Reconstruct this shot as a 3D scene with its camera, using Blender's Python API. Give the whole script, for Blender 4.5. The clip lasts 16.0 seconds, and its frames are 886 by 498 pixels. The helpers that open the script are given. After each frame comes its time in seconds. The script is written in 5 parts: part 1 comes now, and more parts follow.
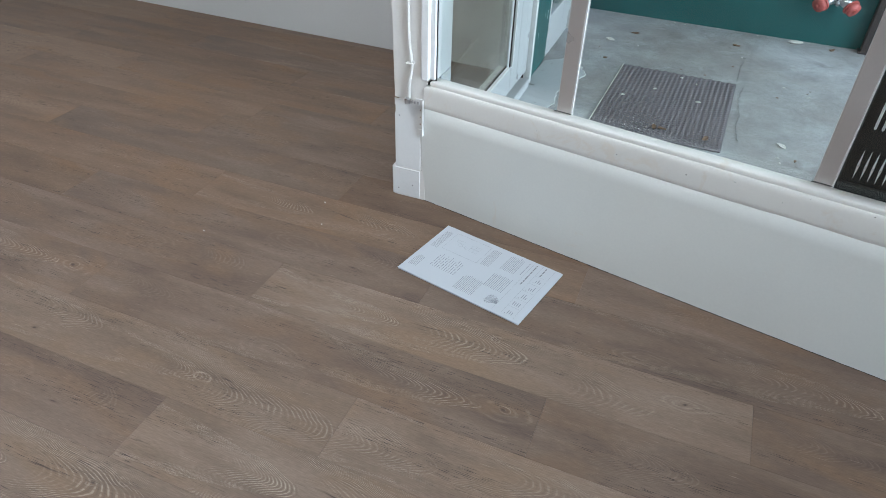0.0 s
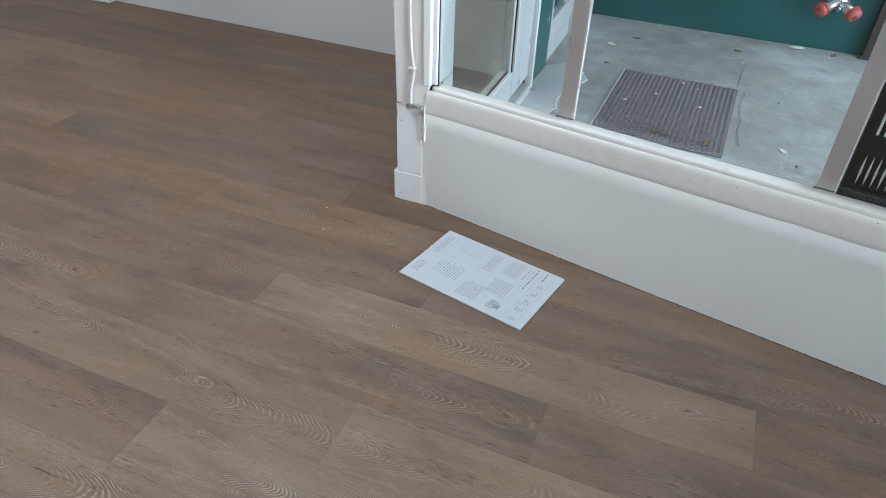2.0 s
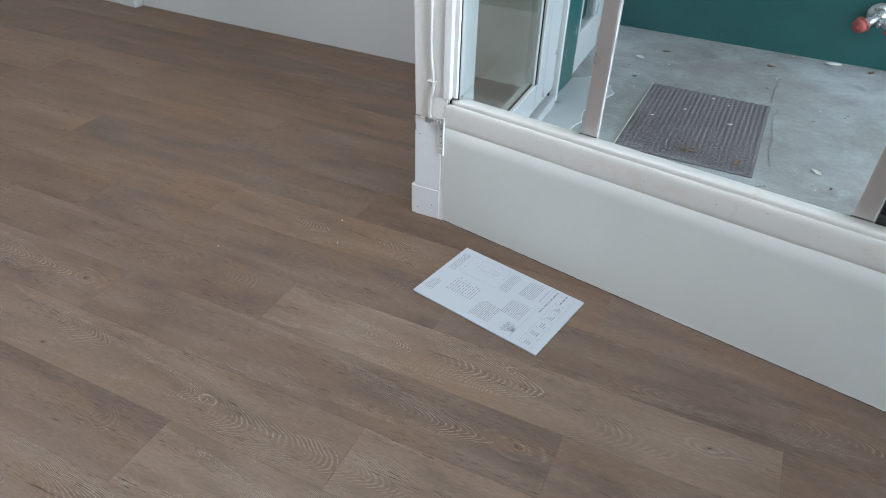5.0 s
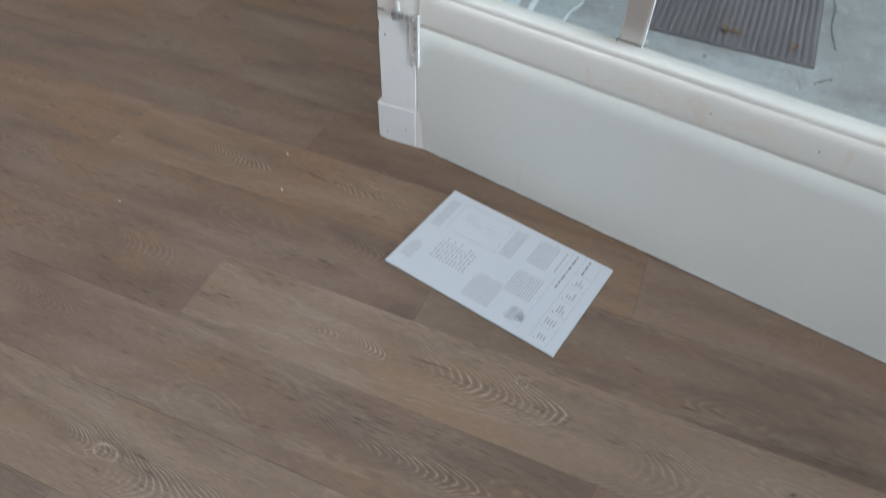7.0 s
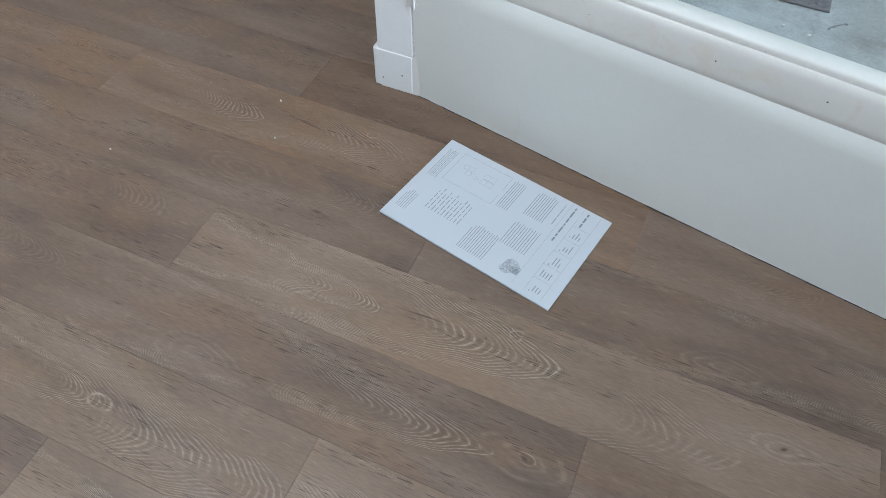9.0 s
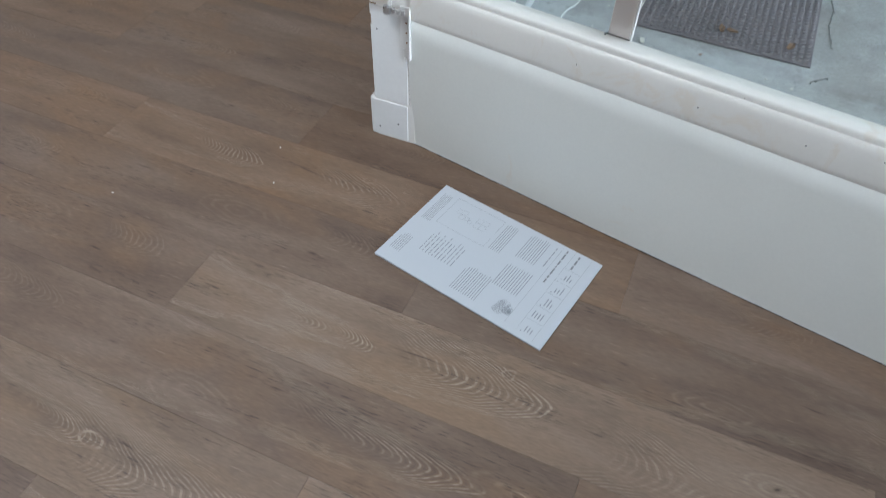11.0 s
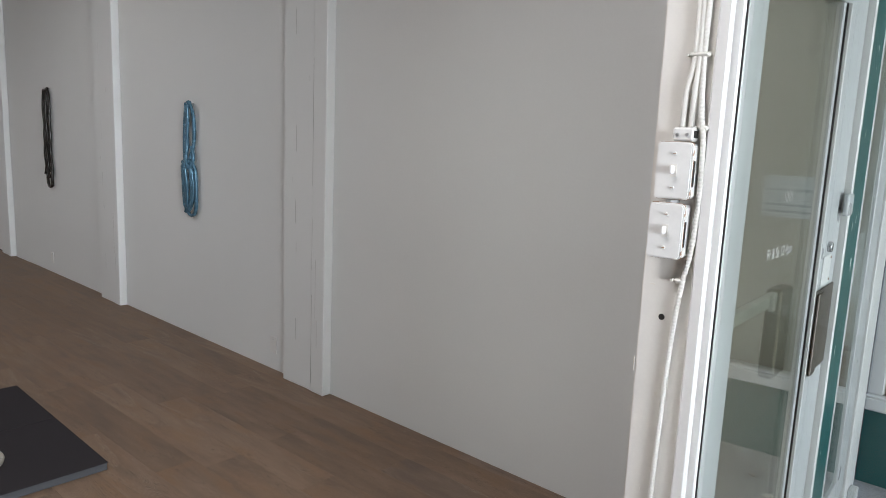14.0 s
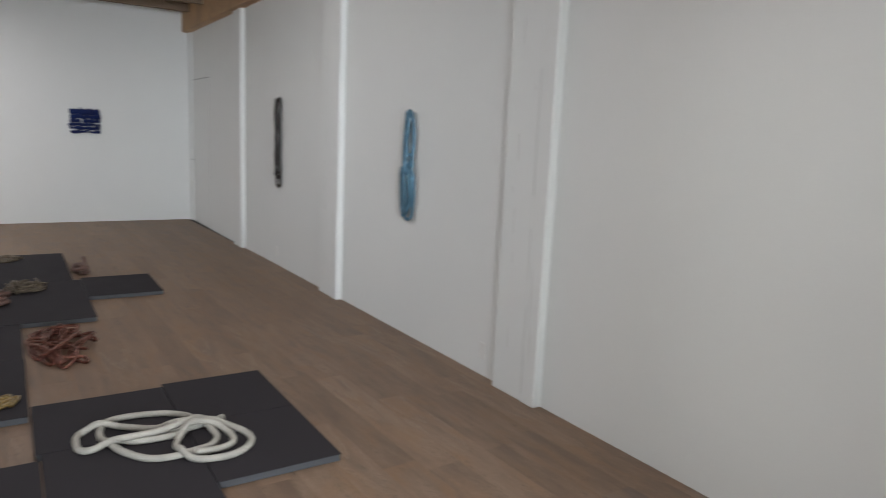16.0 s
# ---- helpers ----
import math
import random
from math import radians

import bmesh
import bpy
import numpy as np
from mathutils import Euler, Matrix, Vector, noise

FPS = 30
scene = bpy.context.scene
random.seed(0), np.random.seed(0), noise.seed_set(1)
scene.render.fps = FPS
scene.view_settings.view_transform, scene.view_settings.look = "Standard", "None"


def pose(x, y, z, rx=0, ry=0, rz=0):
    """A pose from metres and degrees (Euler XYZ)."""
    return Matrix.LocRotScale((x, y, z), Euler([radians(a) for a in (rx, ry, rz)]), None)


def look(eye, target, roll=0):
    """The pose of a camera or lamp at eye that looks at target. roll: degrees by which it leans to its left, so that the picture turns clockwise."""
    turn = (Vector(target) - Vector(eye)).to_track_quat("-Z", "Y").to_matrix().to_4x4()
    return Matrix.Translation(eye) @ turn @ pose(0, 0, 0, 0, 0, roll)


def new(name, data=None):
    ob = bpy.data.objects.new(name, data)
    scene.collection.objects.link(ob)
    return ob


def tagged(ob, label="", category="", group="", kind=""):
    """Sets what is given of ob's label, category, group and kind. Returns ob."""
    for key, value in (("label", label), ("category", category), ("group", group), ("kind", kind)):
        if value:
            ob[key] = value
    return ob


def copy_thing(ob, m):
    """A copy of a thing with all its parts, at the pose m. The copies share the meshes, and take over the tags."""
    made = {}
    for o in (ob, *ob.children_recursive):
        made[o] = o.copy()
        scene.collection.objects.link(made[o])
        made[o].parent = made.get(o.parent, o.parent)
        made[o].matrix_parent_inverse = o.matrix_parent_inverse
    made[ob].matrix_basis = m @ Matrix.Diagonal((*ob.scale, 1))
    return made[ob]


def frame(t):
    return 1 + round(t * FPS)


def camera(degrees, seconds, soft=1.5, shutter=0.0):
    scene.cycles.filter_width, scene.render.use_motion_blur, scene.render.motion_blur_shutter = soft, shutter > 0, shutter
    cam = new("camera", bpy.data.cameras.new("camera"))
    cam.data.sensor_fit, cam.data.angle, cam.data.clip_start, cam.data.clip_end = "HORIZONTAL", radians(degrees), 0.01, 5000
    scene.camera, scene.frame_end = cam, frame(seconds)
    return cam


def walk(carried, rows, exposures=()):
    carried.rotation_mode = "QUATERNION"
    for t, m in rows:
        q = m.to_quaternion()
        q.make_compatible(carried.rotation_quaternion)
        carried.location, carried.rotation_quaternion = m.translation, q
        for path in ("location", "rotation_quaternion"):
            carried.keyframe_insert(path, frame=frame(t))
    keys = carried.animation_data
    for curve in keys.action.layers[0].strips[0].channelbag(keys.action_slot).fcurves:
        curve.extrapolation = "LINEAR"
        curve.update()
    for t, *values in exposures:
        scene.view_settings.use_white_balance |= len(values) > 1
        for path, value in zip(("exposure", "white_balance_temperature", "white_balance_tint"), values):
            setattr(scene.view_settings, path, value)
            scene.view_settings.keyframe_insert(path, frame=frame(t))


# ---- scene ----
cam = camera(66.9, 16.0, 0.8, 0.5)
PATH = [
    (0, (0.063, 0.033, 1.322), (-0.549, 1.501, 0.11), 1.9),
    (0.5, (0.066, 0.031, 1.322), (-0.548, 1.504, 0.116), 1.9),
    (1, (0.061, 0.033, 1.323), (-0.549, 1.512, 0.123), 2.0),
    (1.5, (0.063, 0.032, 1.32), (-0.555, 1.51, 0.123), 1.9),
    (2, (0.06, 0.034, 1.323), (-0.558, 1.508, 0.121), 1.9),
    (2.5, (0.063, 0.037, 1.322), (-0.564, 1.513, 0.127), 1.9),
    (3, (0.063, 0.034, 1.324), (-0.565, 1.517, 0.138), 1.9),
    (3.2, (0.062, 0.031, 1.326), (-0.565, 1.52, 0.148), 2.0),
    (5.3, (0.044, 0.154, 1.311), (-0.671, 1.586, 0.111), 2.0),
    (5.5, (0.015, 0.217, 1.275), (-0.719, 1.622, 0.056), 2.1),
    (6, (-0.124, 0.415, 1.277), (-0.777, 1.843, 0.038), 1.9),
    (6.5, (-0.18, 0.546, 1.241), (-0.763, 1.944, -0.065), 1.8),
    (7, (-0.201, 0.632, 1.167), (-0.702, 1.846, -0.341), 2.0),
    (7.5, (-0.191, 0.66, 1.142), (-0.632, 1.773, -0.461), 1.5),
    (8, (-0.196, 0.672, 1.148), (-0.648, 1.724, -0.492), 1.6),
    (8.5, (-0.181, 0.673, 1.143), (-0.65, 1.747, -0.478), 1.6),
    (8.7, (-0.189, 0.669, 1.148), (-0.651, 1.754, -0.466), 1.8),
    (10.8, (-0.163, 0.644, 1.170), (-0.675, 1.828, -0.356), 1.8),
    (11, (-0.161, 0.63, 1.155), (-0.679, 1.845, -0.347), 2.0),
    (11.5, (-0.194, 0.641, 1.273), (-0.805, 2.023, -0.038), 2.1),
    (12, (-0.237, 0.624, 1.373), (-1.129, 2.113, 0.379), 2.3),
    (12.5, (-0.257, 0.598, 1.491), (-1.408, 2.078, 0.797), 2.5),
    (13, (-0.277, 0.573, 1.56), (-1.546, 2.057, 1.13), 2.4),
    (13.5, (-0.279, 0.554, 1.578), (-1.595, 2.031, 1.287), 2.3),
    (14, (-0.292, 0.566, 1.576), (-1.613, 2.036, 1.269), 2.4),
    (14.5, (-0.297, 0.557, 1.578), (-1.622, 2.023, 1.271), 2.3),
    (15, (-0.334, 0.526, 1.586), (-1.659, 1.991, 1.275), 2.4),
    (15.5, (-0.419, 0.488, 1.6), (-1.898, 1.796, 1.28), 2.3),
    (16, (-0.523, 0.412, 1.617), (-2.176, 1.489, 1.29), 2.6),
]
LIGHTNESS = [(0, 1.07, 5880, 8.4), (5.6, 1.01, 5900, 8.8), (6.3, 0.98, 5960, 9), (7.0, 0.93, 6030, 9), (7.6, 1.12, 5810, 7), (8.0, 1.14, 5730, 6.5), (11.2, 0.98, 5930, 9.5), (12.0, 0.94, 6250, 11), (12.6, 0.80, 6540, 13.5), (15.4, 0.77, 6520, 13.5), (16, 1.05, 6520, 12.5)]
walk(cam, [(t, look(eye, target, roll)) for t, eye, target, roll in PATH], LIGHTNESS)

# ---- world and light ----
world = bpy.data.worlds.new("overcast_sky")
scene.world = world
world.use_nodes = True
wn = world.node_tree.nodes
sky = wn.new("ShaderNodeTexSky")
sky.sky_type, sky.sun_disc = "NISHITA", False
sky.sun_elevation, sky.sun_rotation = radians(48), radians(200)
sky.air_density, sky.dust_density = 1.0, 3.0
world.node_tree.links.new(sky.outputs[0], wn["Background"].inputs[0])
wn["Background"].inputs[1].default_value = 0.12

sun = new("sun", bpy.data.lights.new("sun", "SUN"))
sun.data.energy, sun.data.angle, sun.data.color = 1.2, radians(12), (1.0, 0.96, 0.9)
sun.matrix_world = look((-4, -9, 12), (0, 0, 0))


def area_lamp(name, eye, target, w, h, watts, colour):
    ob = new(name, bpy.data.lights.new(name, "AREA"))
    ob.data.shape, ob.data.size, ob.data.size_y = "RECTANGLE", w, h
    ob.data.energy, ob.data.color = watts, colour
    ob.matrix_world = look(eye, target)
    return ob


DAY = (0.86, 0.94, 1.0)
shop_light = area_lamp("daylight_shop_window", (4.50, -0.3, 1.75), (-6, 2.4, 1.6), 2.6, 2.4, 31, DAY)
shop_light.data.spread = radians(52)
area_lamp("daylight_entrance", (2.40, 2.95, 1.25), (-2, 2.95, 0.9), 2.5, 2.4, 49, DAY)
# fill lamps out of view under the ceiling, added to brighten walls and floor
FILL_BATTENS = ((-10.8, -1.2, 31), (-6.2, 0.9, 11), (-1.6, 0.5, 33))
for x, y, watts in FILL_BATTENS:
    area_lamp("fill_batten_light", (x, y, 3.34), (x, y, 0.0), 1.4, 0.12, watts, (0.98, 0.99, 1.0))

# ---- materials ----


def nodes_of(name):
    m = bpy.data.materials.new(name)
    m.use_nodes = True
    t = m.node_tree
    return m, t, t.nodes["Principled BSDF"]


def link(t, a, b):
    t.links.new(a, b)


def coords(t, scale=(1, 1, 1), space="Object"):
    tc = t.nodes.new("ShaderNodeTexCoord")
    mp = t.nodes.new("ShaderNodeMapping")
    mp.inputs["Scale"].default_value = scale
    link(t, tc.outputs[space], mp.inputs[0])
    return mp.outputs[0]


def noise_tex(t, vec, scale, detail=4, rough=0.55, dist=0.0):
    n = t.nodes.new("ShaderNodeTexNoise")
    n.inputs["Scale"].default_value, n.inputs["Detail"].default_value = scale, detail
    n.inputs["Roughness"].default_value, n.inputs["Distortion"].default_value = rough, dist
    link(t, vec, n.inputs["Vector"])
    return n.outputs["Fac"]


def ramp(t, fac, stops):
    r = t.nodes.new("ShaderNodeValToRGB")
    e = r.color_ramp.elements
    while len(e) < len(stops):
        e.new(0.5)
    for k, (p, c) in zip(e, stops):
        k.position = p
        k.color = (*c, 1) if hasattr(c, "__len__") else (c, c, c, 1)
    link(t, fac, r.inputs[0])
    return r.outputs[0]


def mix(t, fac, a, b, how="MIX"):
    m = t.nodes.new("ShaderNodeMix")
    m.data_type, m.blend_type = "RGBA", how
    for key, v in ((0, fac), (6, a), (7, b)):
        if hasattr(v, "links"):
            link(t, v, m.inputs[key])
        elif key == 0:
            m.inputs[0].default_value = v
        else:
            m.inputs[key].default_value = (*v, 1)
    return m.outputs[2]


def maths(t, op, a, b=0.0):
    m = t.nodes.new("ShaderNodeMath")
    m.operation = op
    for i, v in enumerate((a, b)):
        if hasattr(v, "links"):
            link(t, v, m.inputs[i])
        else:
            m.inputs[i].default_value = v
    return m.outputs[0]


def bump(t, p, height, strength=0.3, dist=0.002):
    b = t.nodes.new("ShaderNodeBump")
    b.inputs["Strength"].default_value, b.inputs["Distance"].default_value = strength, dist
    link(t, height, b.inputs["Height"])
    link(t, b.outputs[0], p.inputs["Normal"])


def surface(name, colour, rough=0.6, metal=0.0, vary=0.12, big=1.5, fine=60, relief=0.15, dist=0.001, stain=None, stain_at=0.66, space="Object"):
    """Plain material with variation at two scales, fine relief and, where given, stains of another colour."""
    m, t, p = nodes_of(name)
    v = coords(t, space=space)
    a, b = noise_tex(t, v, big, 5), noise_tex(t, v, fine, 3)
    dark = tuple(c * (1 - vary) for c in colour)
    light = tuple(min(1, c * (1 + vary * 0.6)) for c in colour)
    col = ramp(t, a, [(0.3, dark), (0.7, light)])
    col = mix(t, 0.25, col, ramp(t, b, [(0.35, dark), (0.65, light)]))
    if stain:
        s = noise_tex(t, v, big * 2.7, 6, 0.7, 0.6)
        col = mix(t, ramp(t, s, [(stain_at, 0.0), (stain_at + 0.08, 1.0)]), col, stain)
    link(t, col, p.inputs["Base Color"])
    link(t, ramp(t, a, [(0.3, max(0.02, rough - 0.08)), (0.7, min(1, rough + 0.08))]), p.inputs["Roughness"])
    p.inputs["Metallic"].default_value = metal
    if relief:
        bump(t, p, b, relief, dist)
    return m


def glass_material(name, tint=(0.97, 0.99, 0.98)):
    m, t, p = nodes_of(name)
    t.nodes.remove(p)
    tr, gl, fr, mx = (t.nodes.new(k) for k in ("ShaderNodeBsdfTransparent", "ShaderNodeBsdfGlossy", "ShaderNodeLayerWeight", "ShaderNodeMixShader"))
    tr.inputs[0].default_value, gl.inputs[0].default_value = (*tint, 1), (1, 1, 1, 1)
    gl.inputs["Roughness"].default_value = 0.01
    fr.inputs[0].default_value = 0.5
    gloss = maths(t, "ADD", maths(t, "MULTIPLY", maths(t, "POWER", fr.outputs["Facing"], 5.0), 0.96), 0.035)
    link(t, gloss, mx.inputs[0])
    link(t, tr.outputs[0], mx.inputs[1])
    link(t, gl.outputs[0], mx.inputs[2])
    link(t, mx.outputs[0], t.nodes["Material Output"].inputs[0])
    return m


def plank_material(name, shades, figure, per_island=False, marks=()):
    """Limed oak: cloudy stain, straight pores, and pale contour lines of a stretched field that make arches and rings."""
    m, t, p = nodes_of(name)
    info, geo, tc = (t.nodes.new(k) for k in ("ShaderNodeObjectInfo", "ShaderNodeNewGeometry", "ShaderNodeTexCoord"))
    rnd = geo.outputs["Random Per Island"] if per_island else info.outputs["Random"]
    off = t.nodes.new("ShaderNodeCombineXYZ")
    link(t, maths(t, "MULTIPLY", rnd, 57.0), off.inputs[0])
    link(t, maths(t, "MULTIPLY", rnd, 23.0), off.inputs[1])
    add = t.nodes.new("ShaderNodeVectorMath")
    link(t, tc.outputs["Object"], add.inputs[0])
    link(t, off.outputs[0], add.inputs[1])

    def stretched(sx, sy):
        mp = t.nodes.new("ShaderNodeMapping")
        mp.inputs["Scale"].default_value = (sx, sy, 1)
        link(t, add.outputs[0], mp.inputs[0])
        return mp.outputs[0]

    broad = noise_tex(t, stretched(1.5, 6.0), 1.5, 3, 0.55, 0.4)

    def cloudy(dark, mid, light, amber):
        tone = ramp(t, broad, [(0.32, dark), (0.5, mid), (0.68, light)])
        return mix(t, ramp(t, noise_tex(t, stretched(1.6, 4.2), 1.7, 3, 0.5, 0.5), [(0.50, 0.0), (0.68, 0.8)]), tone, amber)

    tone = cloudy(*shades[0])
    if len(shades) > 1:
        tone = mix(t, ramp(t, maths(t, "FRACT", maths(t, "MULTIPLY", rnd, 7.7)), [(0.52, 0.0), (0.66, 1.0)]), tone, cloudy(*shades[1]))
    tone = mix(t, 1.0, tone, ramp(t, rnd, [(0.0, 0.92), (0.5, 1.0), (1.0, 1.07)]), "MULTIPLY")
    comb = noise_tex(t, stretched(1.3, 26), 1.0, 4, 0.6)
    tone = mix(t, 1.0, tone, ramp(t, comb, [(0.28, 0.93), (0.5, 1.0), (0.72, 1.06)]), "MULTIPLY")
    ragged = noise_tex(t, stretched(22, 150), 1.0, 3, 0.6)
    line = ragged
    if marks:
        sep = t.nodes.new("ShaderNodeSeparateXYZ")
        link(t, tc.outputs["Object"], sep.inputs[0])
        X = maths(t, "ADD", sep.outputs[0], maths(t, "MULTIPLY", maths(t, "SUBTRACT", noise_tex(t, stretched(3.5, 13), 1.0, 2), 0.5), 0.085))
        Y = maths(t, "ADD", sep.outputs[1], maths(t, "MULTIPLY", maths(t, "SUBTRACT", noise_tex(t, stretched(4.5, 8), 1.0, 2), 0.5), 0.045))
        wobble = maths(t, "MULTIPLY", noise_tex(t, stretched(7, 24), 1.0, 2), 3.0)
        line = dark_spot = dark_line = 0.0
        for shape, x0, y0, *v in marks:
            dx, dy = maths(t, "SUBTRACT", X, x0), maths(t, "SUBTRACT", Y, y0)
            if shape == "arch":
                # nested arches whose tips lie on the plank's length
                bend, gap, length, strong = v[0] * 4.0, v[1] * 0.9, v[2] * 1.25, v[3]
                s = maths(t, "ADD", dx, maths(t, "MULTIPLY", maths(t, "MULTIPLY", dy, dy), bend))
                turns, reach = maths(t, "MULTIPLY", s, 2 * math.pi / gap), maths(t, "ADD", maths(t, "DIVIDE", s, length), 1.0)
                mask = ramp(t, reach, [(0.0, 0.0), (0.4, strong), (0.95, strong), (1.0, 0.0)])
            else:
                rx, ry, count, strong = v
                ex, ey = maths(t, "DIVIDE", dx, rx), maths(t, "DIVIDE", dy, ry)
                d = maths(t, "SQRT", maths(t, "ADD", maths(t, "MULTIPLY", ex, ex), maths(t, "MULTIPLY", ey, ey)))
                if shape == "knot":
                    dark_spot = maths(t, "MAXIMUM", dark_spot, ramp(t, d, [(0.2, strong), (0.55, strong * 0.35), (1.0, 0.0)]))
                    continue
                turns, mask = maths(t, "MULTIPLY", d, 2 * math.pi * count), ramp(t, d, [(0.0, strong), (0.65, strong), (1.0, 0.0)])
            wave = maths(t, "ADD", maths(t, "MULTIPLY", maths(t, "SINE", maths(t, "ADD", turns, wobble)), 0.5), 0.5)
            line = maths(t, "MAXIMUM", line, maths(t, "MULTIPLY", ramp(t, wave, [(0.68, 0.0), (0.95, 1.0)]), mask))
            dark_line = maths(t, "MAXIMUM", dark_line, maths(t, "MULTIPLY", ramp(t, wave, [(0.04, 1.0), (0.26, 0.0)]), mask))
        line = maths(t, "MULTIPLY", line, ramp(t, ragged, [(0.36, 0.12), (0.54, 1.0)]))
        broken = ramp(t, noise_tex(t, stretched(7, 26), 1.0, 2), [(0.38, 0.12), (0.56, 1.0)])
        line = maths(t, "MULTIPLY", line, broken)
        tone = mix(t, maths(t, "MULTIPLY", maths(t, "MULTIPLY", dark_line, broken), figure * 0.45), tone, (0.085, 0.06, 0.045))
        tone = mix(t, maths(t, "MULTIPLY", line, figure), tone, (0.45, 0.37, 0.285))
        tone = mix(t, dark_spot, tone, (0.075, 0.05, 0.037))
    pores = ramp(t, noise_tex(t, stretched(20, 520), 1.0, 2, 0.5), [(0.58, 0.0), (0.66, 1.0)])
    pore_patch = ramp(t, noise_tex(t, stretched(1.3, 14), 1.0, 2), [(0.50, 0.02), (0.63, 1.0)])
    tone = mix(t, maths(t, "MULTIPLY", maths(t, "MULTIPLY", pores, pore_patch), 0.92), tone, (0.05, 0.036, 0.028))
    pale = ramp(t, noise_tex(t, stretched(9, 190), 1.7, 2, 0.5), [(0.66, 0.0), (0.76, 1.0)])
    tone = mix(t, maths(t, "MULTIPLY", pale, 0.45), tone, (0.42, 0.33, 0.25))
    grain = noise_tex(t, stretched(45, 320), 1.0, 3, 0.6)
    tone = mix(t, 1.0, tone, ramp(t, grain, [(0.30, 0.86), (0.5, 1.0), (0.70, 1.15)]), "MULTIPLY")
    speck = ramp(t, noise_tex(t, stretched(30, 60), 1.0, 1), [(0.80, 0.0), (0.84, 1.0)])
    tone = mix(t, maths(t, "MULTIPLY", speck, 0.6), tone, (0.06, 0.045, 0.035))
    link(t, tone, p.inputs["Base Color"])
    link(t, ramp(t, broad, [(0.3, 0.46), (0.7, 0.58)]), p.inputs["Roughness"])
    p.inputs["Specular IOR Level"].default_value = 0.36
    bump(t, p, maths(t, "ADD", ragged, maths(t, "MULTIPLY", line, 1.8)), 0.24, 0.0006)
    return m


def concrete_material():
    m, t, p = nodes_of("worn_concrete")
    v = coords(t)
    slow, mid, fine = noise_tex(t, v, 1.4, 4, 0.6), noise_tex(t, v, 7, 5, 0.65), noise_tex(t, v, 110, 3, 0.6)
    col = ramp(t, slow, [(0.36, (0.26, 0.248, 0.236)), (0.52, (0.322, 0.322, 0.315)), (0.66, (0.385, 0.394, 0.40))])
    col = mix(t, 1.0, col, ramp(t, mid, [(0.3, 0.80), (0.5, 1.0), (0.72, 1.18)]), "MULTIPLY")
    col = mix(t, 1.0, col, ramp(t, fine, [(0.3, 0.84), (0.7, 1.14)]), "MULTIPLY")
    scuff = noise_tex(t, v, 5, 8, 0.72, 0.5)
    col = mix(t, maths(t, "MULTIPLY", ramp(t, scuff, [(0.54, 0.0), (0.68, 1.0)]), 0.5), col, (0.46, 0.48, 0.49))
    dirt = noise_tex(t, v, 5, 6, 0.7)
    col = mix(t, maths(t, "MULTIPLY", ramp(t, dirt, [(0.60, 0.0), (0.75, 1.0)]), 0.6), col, (0.15, 0.14, 0.13))
    link(t, col, p.inputs["Base Color"])
    p.inputs["Roughness"].default_value = 0.72
    bump(t, p, maths(t, "ADD", fine, mid), 0.35, 0.002)
    return m


STRAW = ((0.181, 0.127, 0.091), (0.232, 0.165, 0.119), (0.270, 0.199, 0.148), (0.244, 0.162, 0.103))
UMBER = ((0.140, 0.097, 0.073), (0.185, 0.129, 0.094), (0.222, 0.162, 0.123), (0.208, 0.132, 0.082))
PRINT_A = (("arch", -0.245, -0.005, 17, 0.0135, 0.17, 1.0), ("arch", 0.155, 0.006, 11, 0.021, 0.27, 0.8), ("arch", 0.48, -0.03, 8, 0.022, 0.20, 0.35), ("ring", 0.55, 0.027, 0.095, 0.036, 3, 0.35), ("knot", 0.55, 0.027, 0.012, 0.007, 0, 0.9),
           ("knot", -0.155, 0.018, 0.075, 0.0035, 0, 0.9), ("ring", -0.04, 0.024, 0.014, 0.010, 1.2, 1.0), ("ring", 0.02, 0.053, 0.016, 0.012, 1.2, 1.0), ("knot", -0.04, 0.024, 0.006, 0.004, 0, 0.7))
PRINT_B = (("ring", 0.60, 0.015, 0.12, 0.06, 3.2, 0.26), ("arch", 0.56, 0.0, 20, 0.021, 0.30, 0.8), ("knot", 0.60, 0.015, 0.019, 0.010, 0, 0.8), ("ring", 0.605, 0.017, 0.022, 0.016, 1.3, 1.0), ("ring", -0.04, -0.045, 0.12, 0.045, 4, 0.24),
           ("arch", -0.40, 0.02, 14, 0.018, 0.20, 0.22), ("knot", 0.12, 0.03, 0.03, 0.003, 0, 0.8), ("knot", -0.25, -0.02, 0.02, 0.004, 0, 0.6))
PRINT_C = (("arch", 0.325, -0.005, 26, 0.0150, 0.15, 0.8), ("ring", 0.30, -0.004, 0.05, 0.022, 2, 1.0), ("arch", 0.72, -0.030, 9, 0.019, 0.36, 0.5), ("arch", -0.42, -0.02, 12, 0.017, 0.24, 0.5), ("arch", -0.05, 0.03, 12, 0.020, 0.20, 0.45),
           ("knot", 0.37, 0.015, 0.03, 0.004, 0, 0.8), ("knot", -0.22, -0.045, 0.014, 0.008, 0, 0.9))
PRINT_D = (("ring", 0.22, 0.02, 0.15, 0.045, 4, 0.16), ("arch", -0.30, 0.0, 15, 0.017, 0.20, 0.28), ("knot", 0.45, -0.03, 0.022, 0.005, 0, 0.8), ("knot", -0.10, 0.05, 0.035, 0.003, 0, 0.8), ("arch", 0.62, 0.03, 12, 0.019, 0.16, 0.25))
